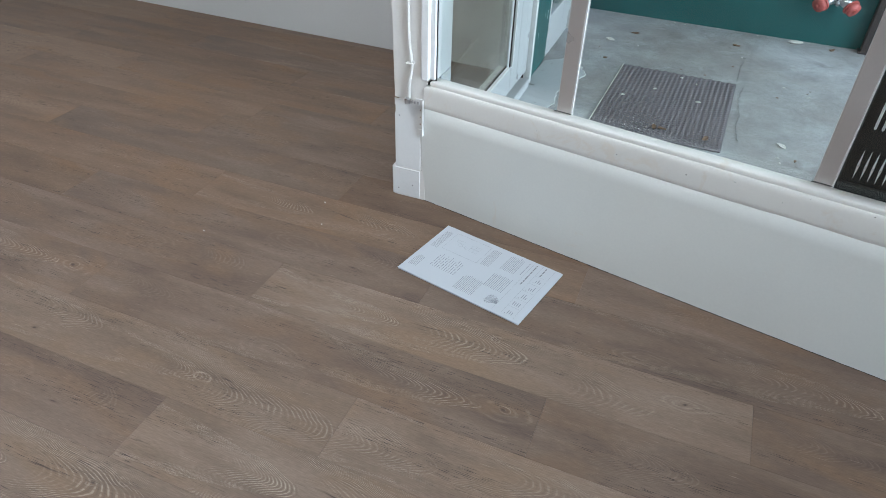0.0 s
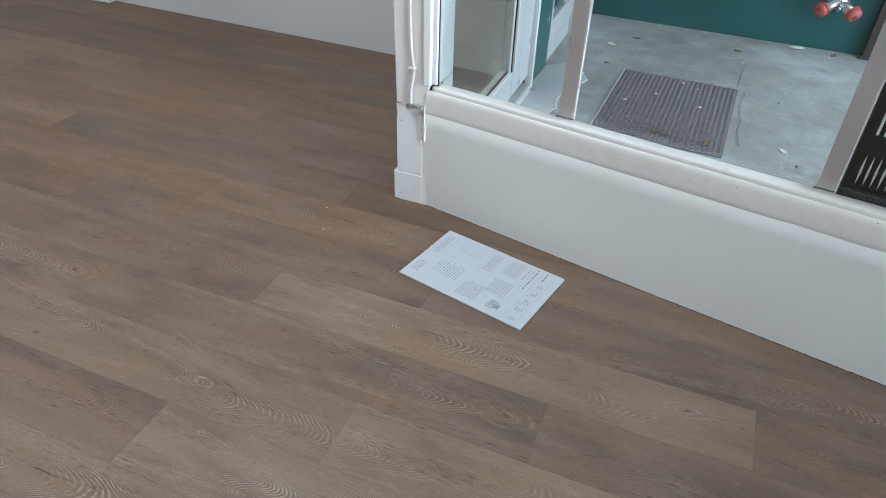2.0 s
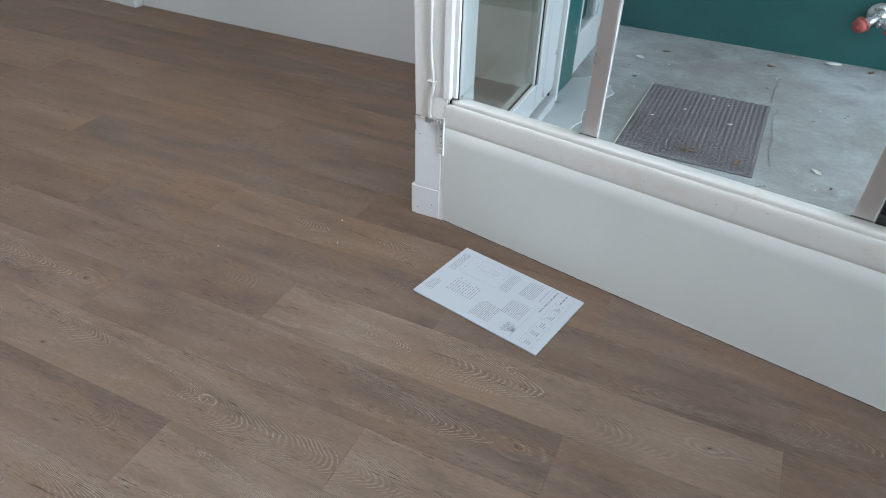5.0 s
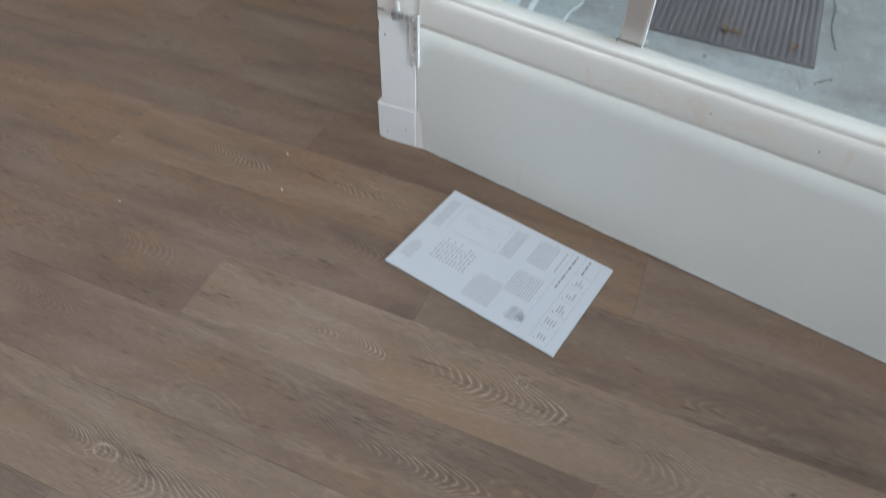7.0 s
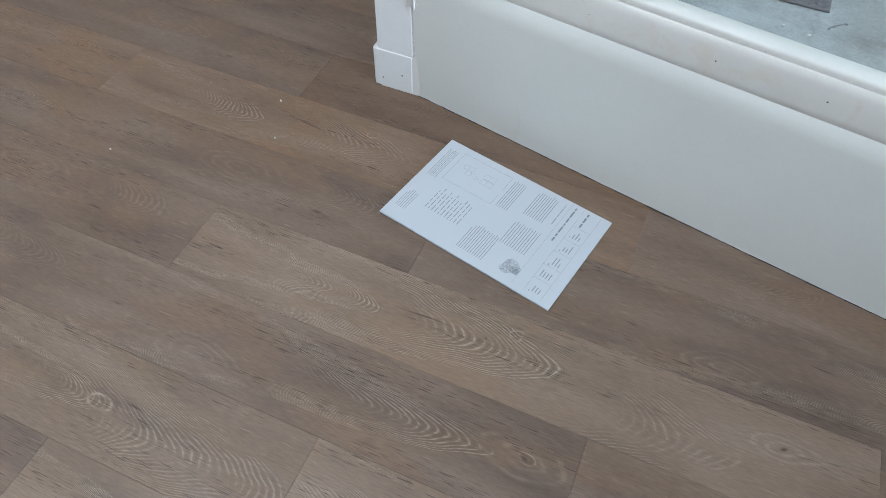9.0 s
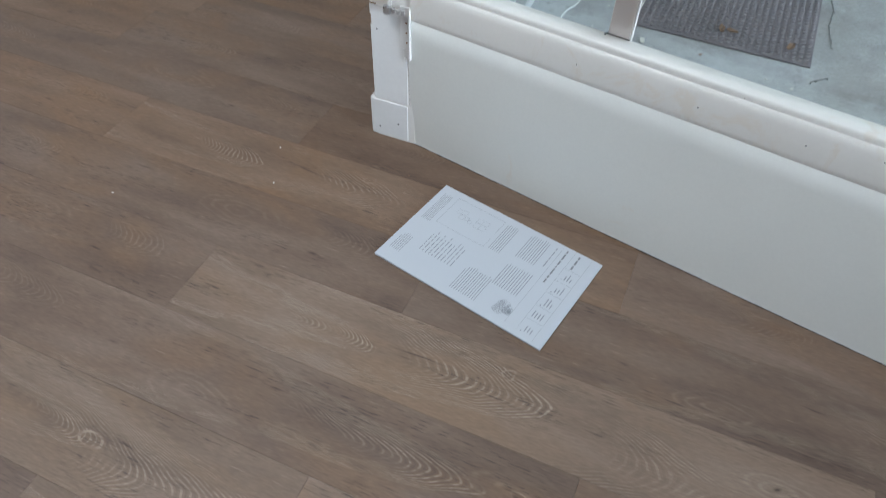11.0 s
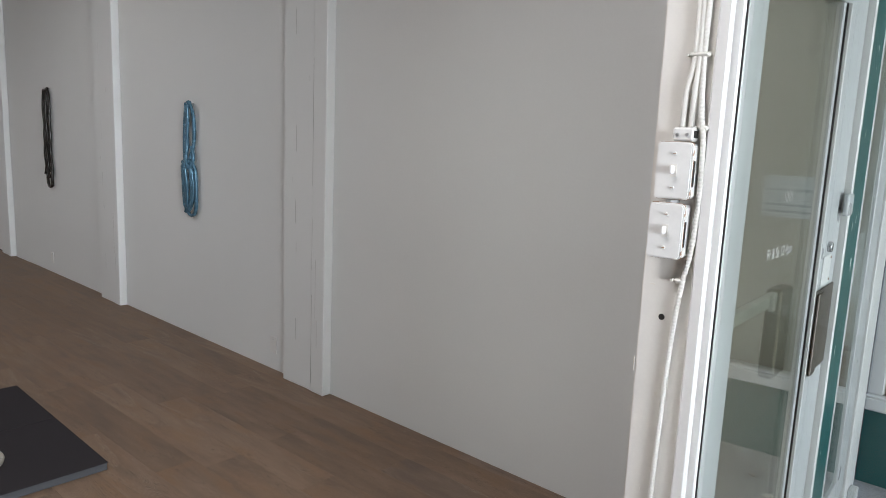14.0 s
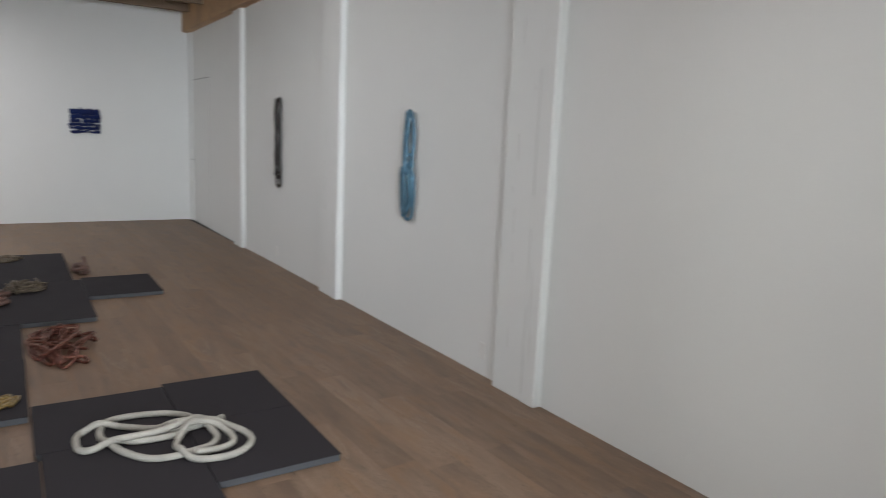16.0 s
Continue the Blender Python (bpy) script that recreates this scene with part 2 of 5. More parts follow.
PLANKS = {"A": plank_material("straw_limed_oak", (STRAW,), 0.85, marks=PRINT_A), "B": plank_material("umber_limed_oak", (UMBER,), 0.7, marks=PRINT_B),
          "C": plank_material("straw_limed_oak_flamed", (STRAW,), 0.85, marks=PRINT_C), "D": plank_material("umber_limed_oak_plain", (UMBER,), 0.7, marks=PRINT_D)}
# same oak; the far floor's softer, dimmer, warmer light is put into its colour
def between(u):
    return tuple(tuple(w * (a + (b - a) * u) for w, a, b in zip((0.98, 0.92, 0.85), p, q)) for p, q in zip(UMBER, STRAW))


PLANKS["E"], PLANKS["F"] = plank_material("muted_umber_limed_oak", (between(0.3),), 0.5, marks=PRINT_D), plank_material("muted_straw_limed_oak", (between(0.62),), 0.5, marks=PRINT_A)
PLANKS["G"] = plank_material("amber_limed_oak", (tuple(tuple(c * w for c, w in zip(p, (0.95, 0.89, 0.82))) for p in UMBER),), 0.4, marks=PRINT_D)
PLANK_FAR = plank_material("limed_oak_beyond", (between(0.3), between(0.62)), 0.0, True)
WALL = surface("painted_plaster", (0.725, 0.735, 0.725), 0.62, vary=0.035, big=0.7, fine=90, relief=0.06, stain=(0.68, 0.66, 0.63), stain_at=0.70)
TRIM = surface("white_gloss_paint", (0.735, 0.73, 0.71), 0.38, vary=0.06, big=4, fine=120, relief=0.12, stain=(0.62, 0.55, 0.44), stain_at=0.73)
BULK = surface("cream_painted_board", (0.73, 0.737, 0.69), 0.42, vary=0.05, big=2.2, fine=140, relief=0.08, stain=(0.71, 0.67, 0.59), stain_at=0.66)
SILL = surface("stained_sill_paint", (0.735, 0.715, 0.665), 0.45, vary=0.04, big=3.5, fine=120, relief=0.15, stain=(0.70, 0.655, 0.58), stain_at=0.55)
POST_PAINT = surface("warm_white_post_paint", (0.735, 0.71, 0.665), 0.42, vary=0.05, big=3, fine=120, relief=0.12, stain=(0.66, 0.60, 0.50), stain_at=0.68)
CABLE = surface("painted_cable", (0.69, 0.675, 0.63), 0.6, vary=0.08, big=10, fine=160, relief=0.2)
ALU = surface("white_aluminium", (0.51, 0.525, 0.525), 0.34, vary=0.05, big=5, fine=200, relief=0.05)
# white aluminium, its colour darkened where the hinge stile faces the entrance lamp
ALU_DIMMED = surface("dimmed_white_aluminium", (0.40, 0.415, 0.405), 0.4, vary=0.07, big=5, fine=200, relief=0.05)
MULLION = surface("satin_mullion", (0.56, 0.52, 0.49), 0.33, 0.55, vary=0.06, big=5, fine=240, relief=0.08)
BRONZE = surface("worn_bronze_plate", (0.17, 0.145, 0.125), 0.36, 0.75, vary=0.2, big=9, fine=200, relief=0.1)
GREEN = surface("dark_green_gloss_paint", (0.012, 0.100, 0.098), 0.35, vary=0.2, big=3, fine=90, relief=0.25, stain=(0.05, 0.14, 0.13), stain_at=0.72)
CONCRETE = concrete_material()
PALE_CONCRETE = surface("skim_coat_concrete", (0.47, 0.487, 0.492), 0.7, vary=0.12, big=3, fine=60, relief=0.3, stain=(0.40, 0.42, 0.42), stain_at=0.62)
MAT_STEEL = surface("checker_plate_mat", (0.175, 0.158, 0.166), 0.55, 0.2, vary=0.25, big=5, fine=150, relief=0.3, stain=(0.24, 0.15, 0.10), stain_at=0.72)
BLACK = surface("black_enamel", (0.012, 0.013, 0.014), 0.35, vary=0.3, big=4, fine=100, relief=0.1)
WHITE_METAL = surface("white_blade", (0.75, 0.76, 0.76), 0.35, vary=0.04, relief=0)
DARK_GAP = surface("dark_gap", (0.02, 0.018, 0.016), 0.9, vary=0.2, relief=0)
BROWN_STEEL = surface("dark_brown_steel", (0.055, 0.045, 0.042), 0.5, 0.3, vary=0.2, big=6, fine=90)
FOAM = surface("charcoal_mat", (0.038, 0.0345, 0.038), 0.82, vary=0.12, big=3, fine=320, relief=0.35)
FOAM.node_tree.nodes["Principled BSDF"].inputs["Specular IOR Level"].default_value = 0.08
FOAM_EDGE = surface("charcoal_mat_cut_edge", (0.066, 0.070, 0.077), 0.8, vary=0.15, big=8, fine=300, relief=0.4)
PAPER = surface("printed_paper", (0.575, 0.61, 0.645), 0.55, vary=0.02, big=3, fine=200, relief=0.03)
INK = surface("grey_ink", (0.25, 0.26, 0.28), 0.7, vary=0.2, big=60, fine=500, relief=0)
INK_PALE = surface("pale_grey_ink", (0.30, 0.325, 0.36), 0.7, vary=0.1, big=60, fine=500, relief=0)
TIMBER = surface("raw_fir_timber", (0.46, 0.29, 0.155), 0.7, vary=0.3, big=2.5, fine=50, relief=0.4, stain=(0.30, 0.18, 0.09), stain_at=0.6)
DECK = surface("old_roof_boards", (0.20, 0.14, 0.095), 0.8, vary=0.3, big=2, fine=40, relief=0.4)
BEIGE = surface("beige_backing", (0.42, 0.385, 0.31), 0.75, vary=0.07, big=1.5, fine=60)
CARD = surface("brown_cardboard", (0.27, 0.19, 0.125), 0.8, vary=0.1, big=6, fine=90)
RED = surface("red_cap_paint", (0.48, 0.105, 0.09), 0.55, vary=0.25, big=30, fine=200)
CHROME = surface("dull_chrome", (0.55, 0.55, 0.55), 0.3, 0.9, vary=0.15, big=40, fine=200, relief=0.05)
STICKER_GREEN = surface("green_sticker", (0.03, 0.33, 0.17), 0.4, vary=0.1, big=20, fine=200, relief=0)
STICKER_WHITE = surface("white_sticker", (0.8, 0.82, 0.8), 0.4, vary=0.04, relief=0)
ASPHALT = surface("asphalt", (0.05, 0.05, 0.052), 0.85, vary=0.25, big=2, fine=120, relief=0.4)
LEAF = surface("dry_leaf", (0.20, 0.12, 0.07), 0.7, vary=0.4, big=60, fine=300)
LITTER = surface("pale_litter", (0.66, 0.64, 0.58), 0.7, vary=0.15, big=60, fine=300)
CRACK = surface("paint_split", (0.40, 0.395, 0.38), 0.8, vary=0.2, relief=0)
RUST = surface("rust_patch", (0.27, 0.135, 0.055), 0.8, vary=0.3, big=30, fine=200)
GLASS = glass_material("window_glass")
DOOR_GLASS = glass_material("grey_door_glass", (0.86, 0.86, 0.81))
ETCH = surface("white_window_lettering", (0.50, 0.51, 0.50), 0.6, vary=0.02, relief=0)


def rope_material(name, colour, stripe, rough=0.5, scale=60.0, sheen=0.0):
    m, t, p = nodes_of(name)
    v = coords(t)
    w = t.nodes.new("ShaderNodeTexWave")
    w.inputs["Scale"].default_value, w.inputs["Distortion"].default_value = scale, 2.5
    w.bands_direction = "DIAGONAL"
    link(t, v, w.inputs["Vector"])
    n = noise_tex(t, v, 12, 3)
    col = mix(t, ramp(t, w.outputs["Fac"], [(0.25, 0.0), (0.75, 1.0)]), colour, stripe)
    col = mix(t, 1.0, col, ramp(t, n, [(0.3, 0.8), (0.7, 1.1)]), "MULTIPLY")
    link(t, col, p.inputs["Base Color"])
    p.inputs["Roughness"].default_value = rough
    bump(t, p, w.outputs["Fac"], 0.5, 0.003)
    return m


ROPE_WHITE = rope_material("cream_rope", (0.40, 0.375, 0.325), (0.50, 0.48, 0.43), 0.8)
ROPE_BLUE = surface("steel_blue_tube", (0.09, 0.200, 0.285), 0.24, 0.4, vary=0.15, big=9, fine=120, relief=0.1)
ROPE_BLACK = surface("black_brown_tube", (0.016, 0.012, 0.010), 0.22, 0.1, vary=0.2, big=9, fine=120, relief=0.1)
ROPE_COPPER = rope_material("copper_red_cord", (0.10, 0.030, 0.020), (0.36, 0.15, 0.11), 0.22)
ROPE_COPPER.node_tree.nodes["Principled BSDF"].inputs["Metallic"].default_value = 0.8
ROPE_BROWN = rope_material("olive_brown_cord", (0.065, 0.048, 0.032), (0.20, 0.155, 0.105), 0.6)
ROPE_DARK = rope_material("dark_red_brown_cord", (0.09, 0.045, 0.035), (0.16, 0.09, 0.07), 0.5)
ROPE_GOLD = rope_material("gold_cord", (0.12, 0.075, 0.018), (0.26, 0.17, 0.05), 0.4)
TUFT = surface("ultramarine_tufts", (0.004, 0.018, 0.115), 0.85, vary=0.5, big=14, fine=160, relief=0.8, dist=0.01, stain=(0.012, 0.05, 0.20), stain_at=0.6)

# ---- mesh helpers ----


def part(name, bm, material, parent=None, label="", smooth=False):
    me = bpy.data.meshes.new(name)
    bmesh.ops.recalc_face_normals(bm, faces=bm.faces[:])
    for f in bm.faces:
        f.smooth = smooth
    bm.to_mesh(me)
    bm.free()
    me.materials.append(material)
    ob = new(name, me)
    ob.parent = parent
    if label:
        ob["label"] = label
    return ob


def thing(name, m=None, label="", category="", group="", kind=""):
    ob = new(name)
    ob.empty_display_size = 0.1
    ob.matrix_world = m or Matrix()
    return tagged(ob, label, category, group, kind)


def box(x0, x1, y0, y1, z0, z1, bevel=0.0, bm=None, segs=1):
    own = bmesh.new()
    bmesh.ops.create_cube(own, size=1)
    for v in own.verts:
        v.co = ((x0 + x1) / 2 + v.co.x * (x1 - x0), (y0 + y1) / 2 + v.co.y * (y1 - y0), (z0 + z1) / 2 + v.co.z * (z1 - z0))
    if bevel:
        bmesh.ops.bevel(own, geom=own.edges[:], offset=bevel, segments=segs, affect="EDGES", profile=0.5)
    if bm is None:
        return own
    return join(bm, own)


def join(bm, other):
    me = bpy.data.meshes.new("tmp")
    other.to_mesh(me)
    other.free()
    bm.from_mesh(me)
    bpy.data.meshes.remove(me)
    return bm


def prism(points, z0, z1, bevel=0.0):
    """A flat outline in the plan, drawn up from z0 to z1."""
    bm = bmesh.new()
    low = [bm.verts.new((x, y, z0)) for x, y in points]
    top = [bm.verts.new((x, y, z1)) for x, y in points]
    bm.faces.new(low[::-1])
    bm.faces.new(top)
    n = len(points)
    for i in range(n):
        bm.faces.new((low[i], low[(i + 1) % n], top[(i + 1) % n], top[i]))
    if bevel:
        bmesh.ops.bevel(bm, geom=bm.edges[:], offset=bevel, segments=1, affect="EDGES")
    return bm


def cyl(a, b, r, r2=None, sides=16, bm=None):
    own = bmesh.new()
    a, b = Vector(a), Vector(b)
    d = b - a
    bmesh.ops.create_cone(own, cap_ends=True, segments=sides, radius1=r, radius2=r if r2 is None else r2, depth=d.length,
                          matrix=Matrix.Translation((a + b) / 2) @ d.to_track_quat("Z", "Y").to_matrix().to_4x4())
    return own if bm is None else join(bm, own)


def spline(pts, steps=8, closed=False):
    """A smooth line through the points (Catmull-Rom)."""
    pts = [Vector(p) for p in pts]
    n = len(pts)
    out = []
    for i in range(n if closed else n - 1):
        p = [pts[(i + k) % n] if closed else pts[min(max(i + k, 0), n - 1)] for k in (-1, 0, 1, 2)]
        for s in range(steps):
            u = s / steps
            out.append(0.5 * (2 * p[1] + (p[2] - p[0]) * u + (2 * p[0] - 5 * p[1] + 4 * p[2] - p[3]) * u * u + (3 * p[1] - p[0] - 3 * p[2] + p[3]) * u ** 3))
    if not closed:
        out.append(pts[-1])
    return out


def tube(path, r, sides=8, closed=False, bm=None, ripple=0.0, pitch=0.02):
    bm = bm or bmesh.new()
    n = len(path)
    rings = []
    side = Vector((0.3, 0.2, 1)).normalized()
    run = 0.0
    for i, p in enumerate(path):
        a = path[(i - 1) % n] if closed or i else p
        b = path[(i + 1) % n] if closed or i < n - 1 else p
        d = (b - a).normalized()
        side = (side - d * side.dot(d))
        side = side.normalized() if side.length > 1e-4 else d.orthogonal().normalized()
        up = d.cross(side)
        run += (p - path[i - 1]).length if i else 0
        k = r * (1 + ripple * math.sin(run / pitch * 2 * math.pi))
        rings.append([bm.verts.new(p + k * (math.cos(2 * math.pi * j / sides) * side + math.sin(2 * math.pi * j / sides) * up)) for j in range(sides)])
    for i in range(n if closed else n - 1):
        a, b = rings[i], rings[(i + 1) % n]
        for j in range(sides):
            bm.faces.new((a[j], a[(j + 1) % sides], b[(j + 1) % sides], b[j]))
    if not closed:
        bm.faces.new(rings[0][::-1])
        bm.faces.new(rings[-1])
    return bm


# ---- plan ----
FLOOR_W, FLOOR_E, FLOOR_S, WALL_N = -12.83, 4.60, -3.40, 3.11
GROUND, CEIL, WALL_TOP = -0.033, 3.56, 3.17
SF = pose(-0.755, 1.880, 0, 0, 0, -7.9)          # shop window: x along the glass, y out of doors
SF_LEN = 5.40
DR = pose(-0.781, 1.949, 0, 0, 0, 92.1)          # entrance side: x away along the doors, y to the gallery


def window_line(x):
    return 1.880 - 0.1388 * (x + 0.755)


# ---- setting: floor, walls, ceiling ----
floor = part("floor", prism([(FLOOR_W - 0.2, FLOOR_S - 0.2), (FLOOR_E, FLOOR_S - 0.2), (FLOOR_E, window_line(FLOOR_E)), (-0.80, window_line(-0.80)), (-0.80, 3.2), (FLOOR_W - 0.2, 3.2)], -0.12, -0.006), DARK_GAP)
tagged(floor, "grey-brown limed oak plank floor of the gallery", "floor", kind="structure")

wall_north = part("wall_north", box(FLOOR_W - 0.2, -0.842, WALL_N, WALL_N + 0.25, -0.1, WALL_TOP), WALL)
tagged(wall_north, "long white painted gallery wall", "wall", kind="structure")
wall_west = part("wall_west", box(FLOOR_W - 0.2, FLOOR_W, FLOOR_S - 0.2, WALL_N - 0.002, -0.1, CEIL), WALL)
tagged(wall_west, "white painted end wall of the gallery", "wall", kind="structure")
wall_south = part("wall_south", box(FLOOR_W, FLOOR_E, FLOOR_S - 0.2, FLOOR_S, -0.1, CEIL), WALL)
tagged(wall_south, "white painted side wall behind the camera", "wall", kind="structure")
wall_front = bmesh.new()
for a in ((-3.4, -2.9, -0.1, CEIL), (-2.9, 0.95, -0.1, 0.50), (-2.9, 0.95, 2.95, CEIL), (0.95, 1.135, -0.1, CEIL)):
    box(FLOOR_E, FLOOR_E + 0.2, *a, bm=wall_front)
wall_front = part("wall_front", wall_front, WALL)
tagged(wall_front, "white painted shop-front wall round the big street window", "wall", kind="structure")
over_door = part("wall_over_door", box(-0.10, 1.06, -0.10, 0.0, 2.13, CEIL), WALL)
over_door.matrix_world = DR
tagged(over_door, "white painted wall over the entrance door", "wall", kind="structure")
over_window = part("wall_over_window", box(-0.02, SF_LEN, 0.0, 0.10, 2.36, CEIL), WALL)
over_window.matrix_world = SF
tagged(over_window, "white painted wall over the shop window", "wall", kind="structure")

ceiling = bmesh.new()
for i in range(28):
    y = FLOOR_S + 0.005 + i * 0.2345
    box(FLOOR_W, FLOOR_E, y, y + 0.23, CEIL, CEIL + 0.04, bm=ceiling)
ceiling = part("ceiling", ceiling, DECK)
tagged(ceiling, "old timber boarded ceiling of the gallery", "ceiling", kind="structure")
joists = bmesh.new()
for i in range(19):
    x = FLOOR_W + 0.5 + i * 0.9
    box(x, x + 0.06, FLOOR_S, 3.0, CEIL - 0.13, CEIL - 0.002, 0.004, bm=joists)
joists = part("ceiling_joists", joists, DECK)
tagged(joists, "row of old timber ceiling joists", "joists", kind="structure")
wall_plate = bmesh.new()
for a, b, low in ((FLOOR_W, -10.06, 3.172), (-10.058, -4.2, 3.172), (-4.198, -0.85, 3.172)):
    box(a, b, 2.985, 3.30, low, CEIL - 0.002, 0.006, bm=wall_plate)
wall_plate = part("wall_beam", wall_plate, TIMBER)
tagged(wall_plate, "raw timber beam along the top of the white wall", "beam", kind="structure")

# pilasters on the long wall: a wide board with a narrow one beside it
for x0, x1, n in ((-3.905, -3.475, 1), (-6.90, -6.455, 2), (-10.02, -9.65, 3)):
    p = thing("pilaster_%d" % n, Matrix.Translation((x0, WALL_N, 0)), "white painted timber pilaster on the gallery wall", "pilaster", kind="structure")
    w = x1 - x0
    part("board", box(0, w * 0.70, -0.058, -0.001, 0, WALL_TOP - 0.001, 0.004), WALL, p)
    part("board", box(w * 0.70 + 0.004, w, -0.066, -0.001, 0, WALL_TOP - 0.001, 0.005), WALL, p)
    if n < 3:
        for fx, z0, z1 in ((0.69, 0.05, 0.62), (0.69, 0.78, 1.10), (0.69, 1.30, 2.05), (0.30, 1.50, 1.66), (0.29, 1.05, 1.20), (0.80, 0.48, 0.85), (0.28, 2.2, 2.35), (0.31, 0.30, 0.44), (0.31, 0.86, 0.93), (0.84, 0.30, 0.47), (0.22, 1.30, 1.34), (0.60, 1.92, 1.95)):
            part("paint_crack", box(w * fx, w * fx + 0.0018, -0.0588 if fx < 0.7 else -0.0668, -0.0575 if fx < 0.7 else -0.0655, z0, z1), CRACK, p, "split in the white paint")

# narrow board in the far corner
corner = part("corner_board", box(FLOOR_W + 0.001, FLOOR_W + 0.145, WALL_N - 0.030, WALL_N - 0.001, 0.0, WALL_TOP - 0.001, 0.004), WALL)
tagged(corner, "narrow white painted board in the far corner", "trim", kind="structure")
# flush door near the far end of the long wall
far_door = thing("door_1", Matrix.Translation((-12.68, WALL_N, 0)), "flush white door in the gallery wall, shut", "door", kind="structure")
part("leaf", box(0.0006, 1.1114, -0.0028, -0.001, 0.004, 2.384, 0.0005), WALL, far_door)
part("shadow_gap", box(0.0, 1.112, -0.0024, -0.0005, 0.0, 2.392), FOAM_EDGE, far_door)
handle = cyl((0.07, -0.0025, 1.06), (0.07, -0.06, 1.06), 0.012)
cyl((0.065, -0.055, 1.06), (0.16, -0.055, 1.06), 0.009, bm=handle)
part("door_handle", handle, CHROME, far_door, "dull chrome lever handle", True)

# unseen battens with glowing tubes, added to go with the fill lamps
for x, y, watts in FILL_BATTENS:
    lamp = thing("ceiling_light", Matrix.Translation((x, y, CEIL - 0.1305)), "unseen white batten added under the joists as fill light", "ceiling light", "ceiling battens")
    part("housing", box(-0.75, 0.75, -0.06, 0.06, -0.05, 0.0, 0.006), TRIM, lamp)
    glow, gt, gp = nodes_of("fill_tube_glow")
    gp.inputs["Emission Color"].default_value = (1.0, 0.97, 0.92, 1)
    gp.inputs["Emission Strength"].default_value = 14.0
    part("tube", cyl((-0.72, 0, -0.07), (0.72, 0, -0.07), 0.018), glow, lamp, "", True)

# ---- shop window: boarded base, sill, mullions, glass ----
window_1 = thing("window_1", SF, "shop window with steel mullions over a cream boarded base", "window", kind="structure")


def base_shift(s):
    knots = ((-0.06, -0.012), (0.0, -0.013), (0.53, -0.034), (1.0, -0.049), (1.45, -0.062), (3.3, -0.10))
    for (a, va), (b, vb) in zip(knots, knots[1:]):
        if s <= b:
            u = (s - a) / (b - a)
            return va + (vb - va) * u
    return knots[-1][1]


bm = bmesh.new()
cols = []
for i in range(51):
    s = -0.038 + (0.0, 0.0025)[i] if i < 2 else -0.038 + (i - 1) * (SF_LEN + 0.038) / 49
    ring = []
    for k in range(7):
        z = 0.368 * k / 6
        fall = (1 - k / 6) ** 1.3
        ring.append(bm.verts.new((s, -0.020 + (base_shift(s) + 0.020) * fall, z)))
    ring += [bm.verts.new((s, 0.034, 0.368)), bm.verts.new((s, 0.034, -0.1))]
    cols.append(ring)
for a, b in zip(cols, cols[1:]):
    for k in range(8):
        bm.faces.new((a[k], b[k], b[k + 1], a[k + 1]))
bm.faces.new(cols[0])
bm.faces.new(cols[-1][::-1])
part("base_board", bm, BULK, window_1, "cream painted board, bulging at its foot", True)
gap = bmesh.new()
for i in range(60):
    a = -0.03 + i * 0.04
    y = base_shift(a + 0.02)
    h = 0.0012 + 0.0014 * noise.noise((i * 0.9, 0, 3))
    box(a, a + 0.04, y - 0.0022 + 0.0012 * noise.noise((i * 1.3, 2, 0)), y + 0.006, 0.0003, max(0.001, h), bm=gap)
part("floor_gap", gap, DARK_GAP, window_1, "dark uneven gap under the board")
caulk = bmesh.new()
lastc = None
for i in range(241):
    x = -0.03 + i * 0.0135
    y, w, h = base_shift(x), 0.0010 + 0.0016 * abs(noise.noise((x * 21, 1, 4))), 0.0028 + 0.0022 * noise.noise((x * 33, 5, 1))
    row_c = [caulk.verts.new(p) for p in ((x, y - 0.0002, 0.0012), (x, y - w, 0.0016 + 0.0008 * noise.noise((x * 47, 0, 0))), (x, y - w * 0.7, h), (x, y + 0.0015, h + 0.0012))]
    if lastc:
        for k in range(3):
            caulk.faces.new((lastc[k], row_c[k], row_c[k + 1], lastc[k + 1]))
    lastc = row_c
part("caulk_bead", caulk, TRIM, window_1, "ragged white caulk along the floor", True)
# sill: one thickly painted moulding, nose and cove under the glass
def moulding(profile, x_start, seed):
    bm = bmesh.new()
    rings = []
    for i in range(121):
        x = x_start + (0.0025 if i == 1 else (SF_LEN - x_start) * i / 120)
        sag = 0.0008 * noise.noise((x * 3.0, 0, seed))
        drop = max(0.0, x - 0.2) * 0.004
        rings.append([bm.verts.new((x, y - sag, z + sag - drop)) for y, z in profile])
    for a, b in zip(rings, rings[1:]):
        for k in range(len(profile) - 1):
            bm.faces.new((a[k], b[k], b[k + 1], a[k + 1]))
    bm.faces.new(rings[0])
    bm.faces.new(rings[-1][::-1])
    return bm


sill = part("window_sill", moulding([(-0.0196, 0.3590), (-0.0206, 0.3606), (-0.0207, 0.375), (-0.0205, 0.387), (-0.0200, 0.399), (-0.0190, 0.411), (-0.0176, 0.421), (-0.0156, 0.4285), (-0.0125, 0.4335), (-0.0092, 0.4365), (0.0, 0.4375), (0.030, 0.4375), (0.030, 0.3590)], -0.030, 7), SILL, window_1, "cream painted sill with brown stains", True)
part("glass_stop", moulding([(-0.0078, 0.4330), (-0.0086, 0.4400), (-0.0080, 0.4462), (-0.0062, 0.4490), (-0.0030, 0.4502), (0.034, 0.4502), (0.034, 0.4350)], -0.012, 9), SILL, sill, "narrow painted stop under the glass", True)
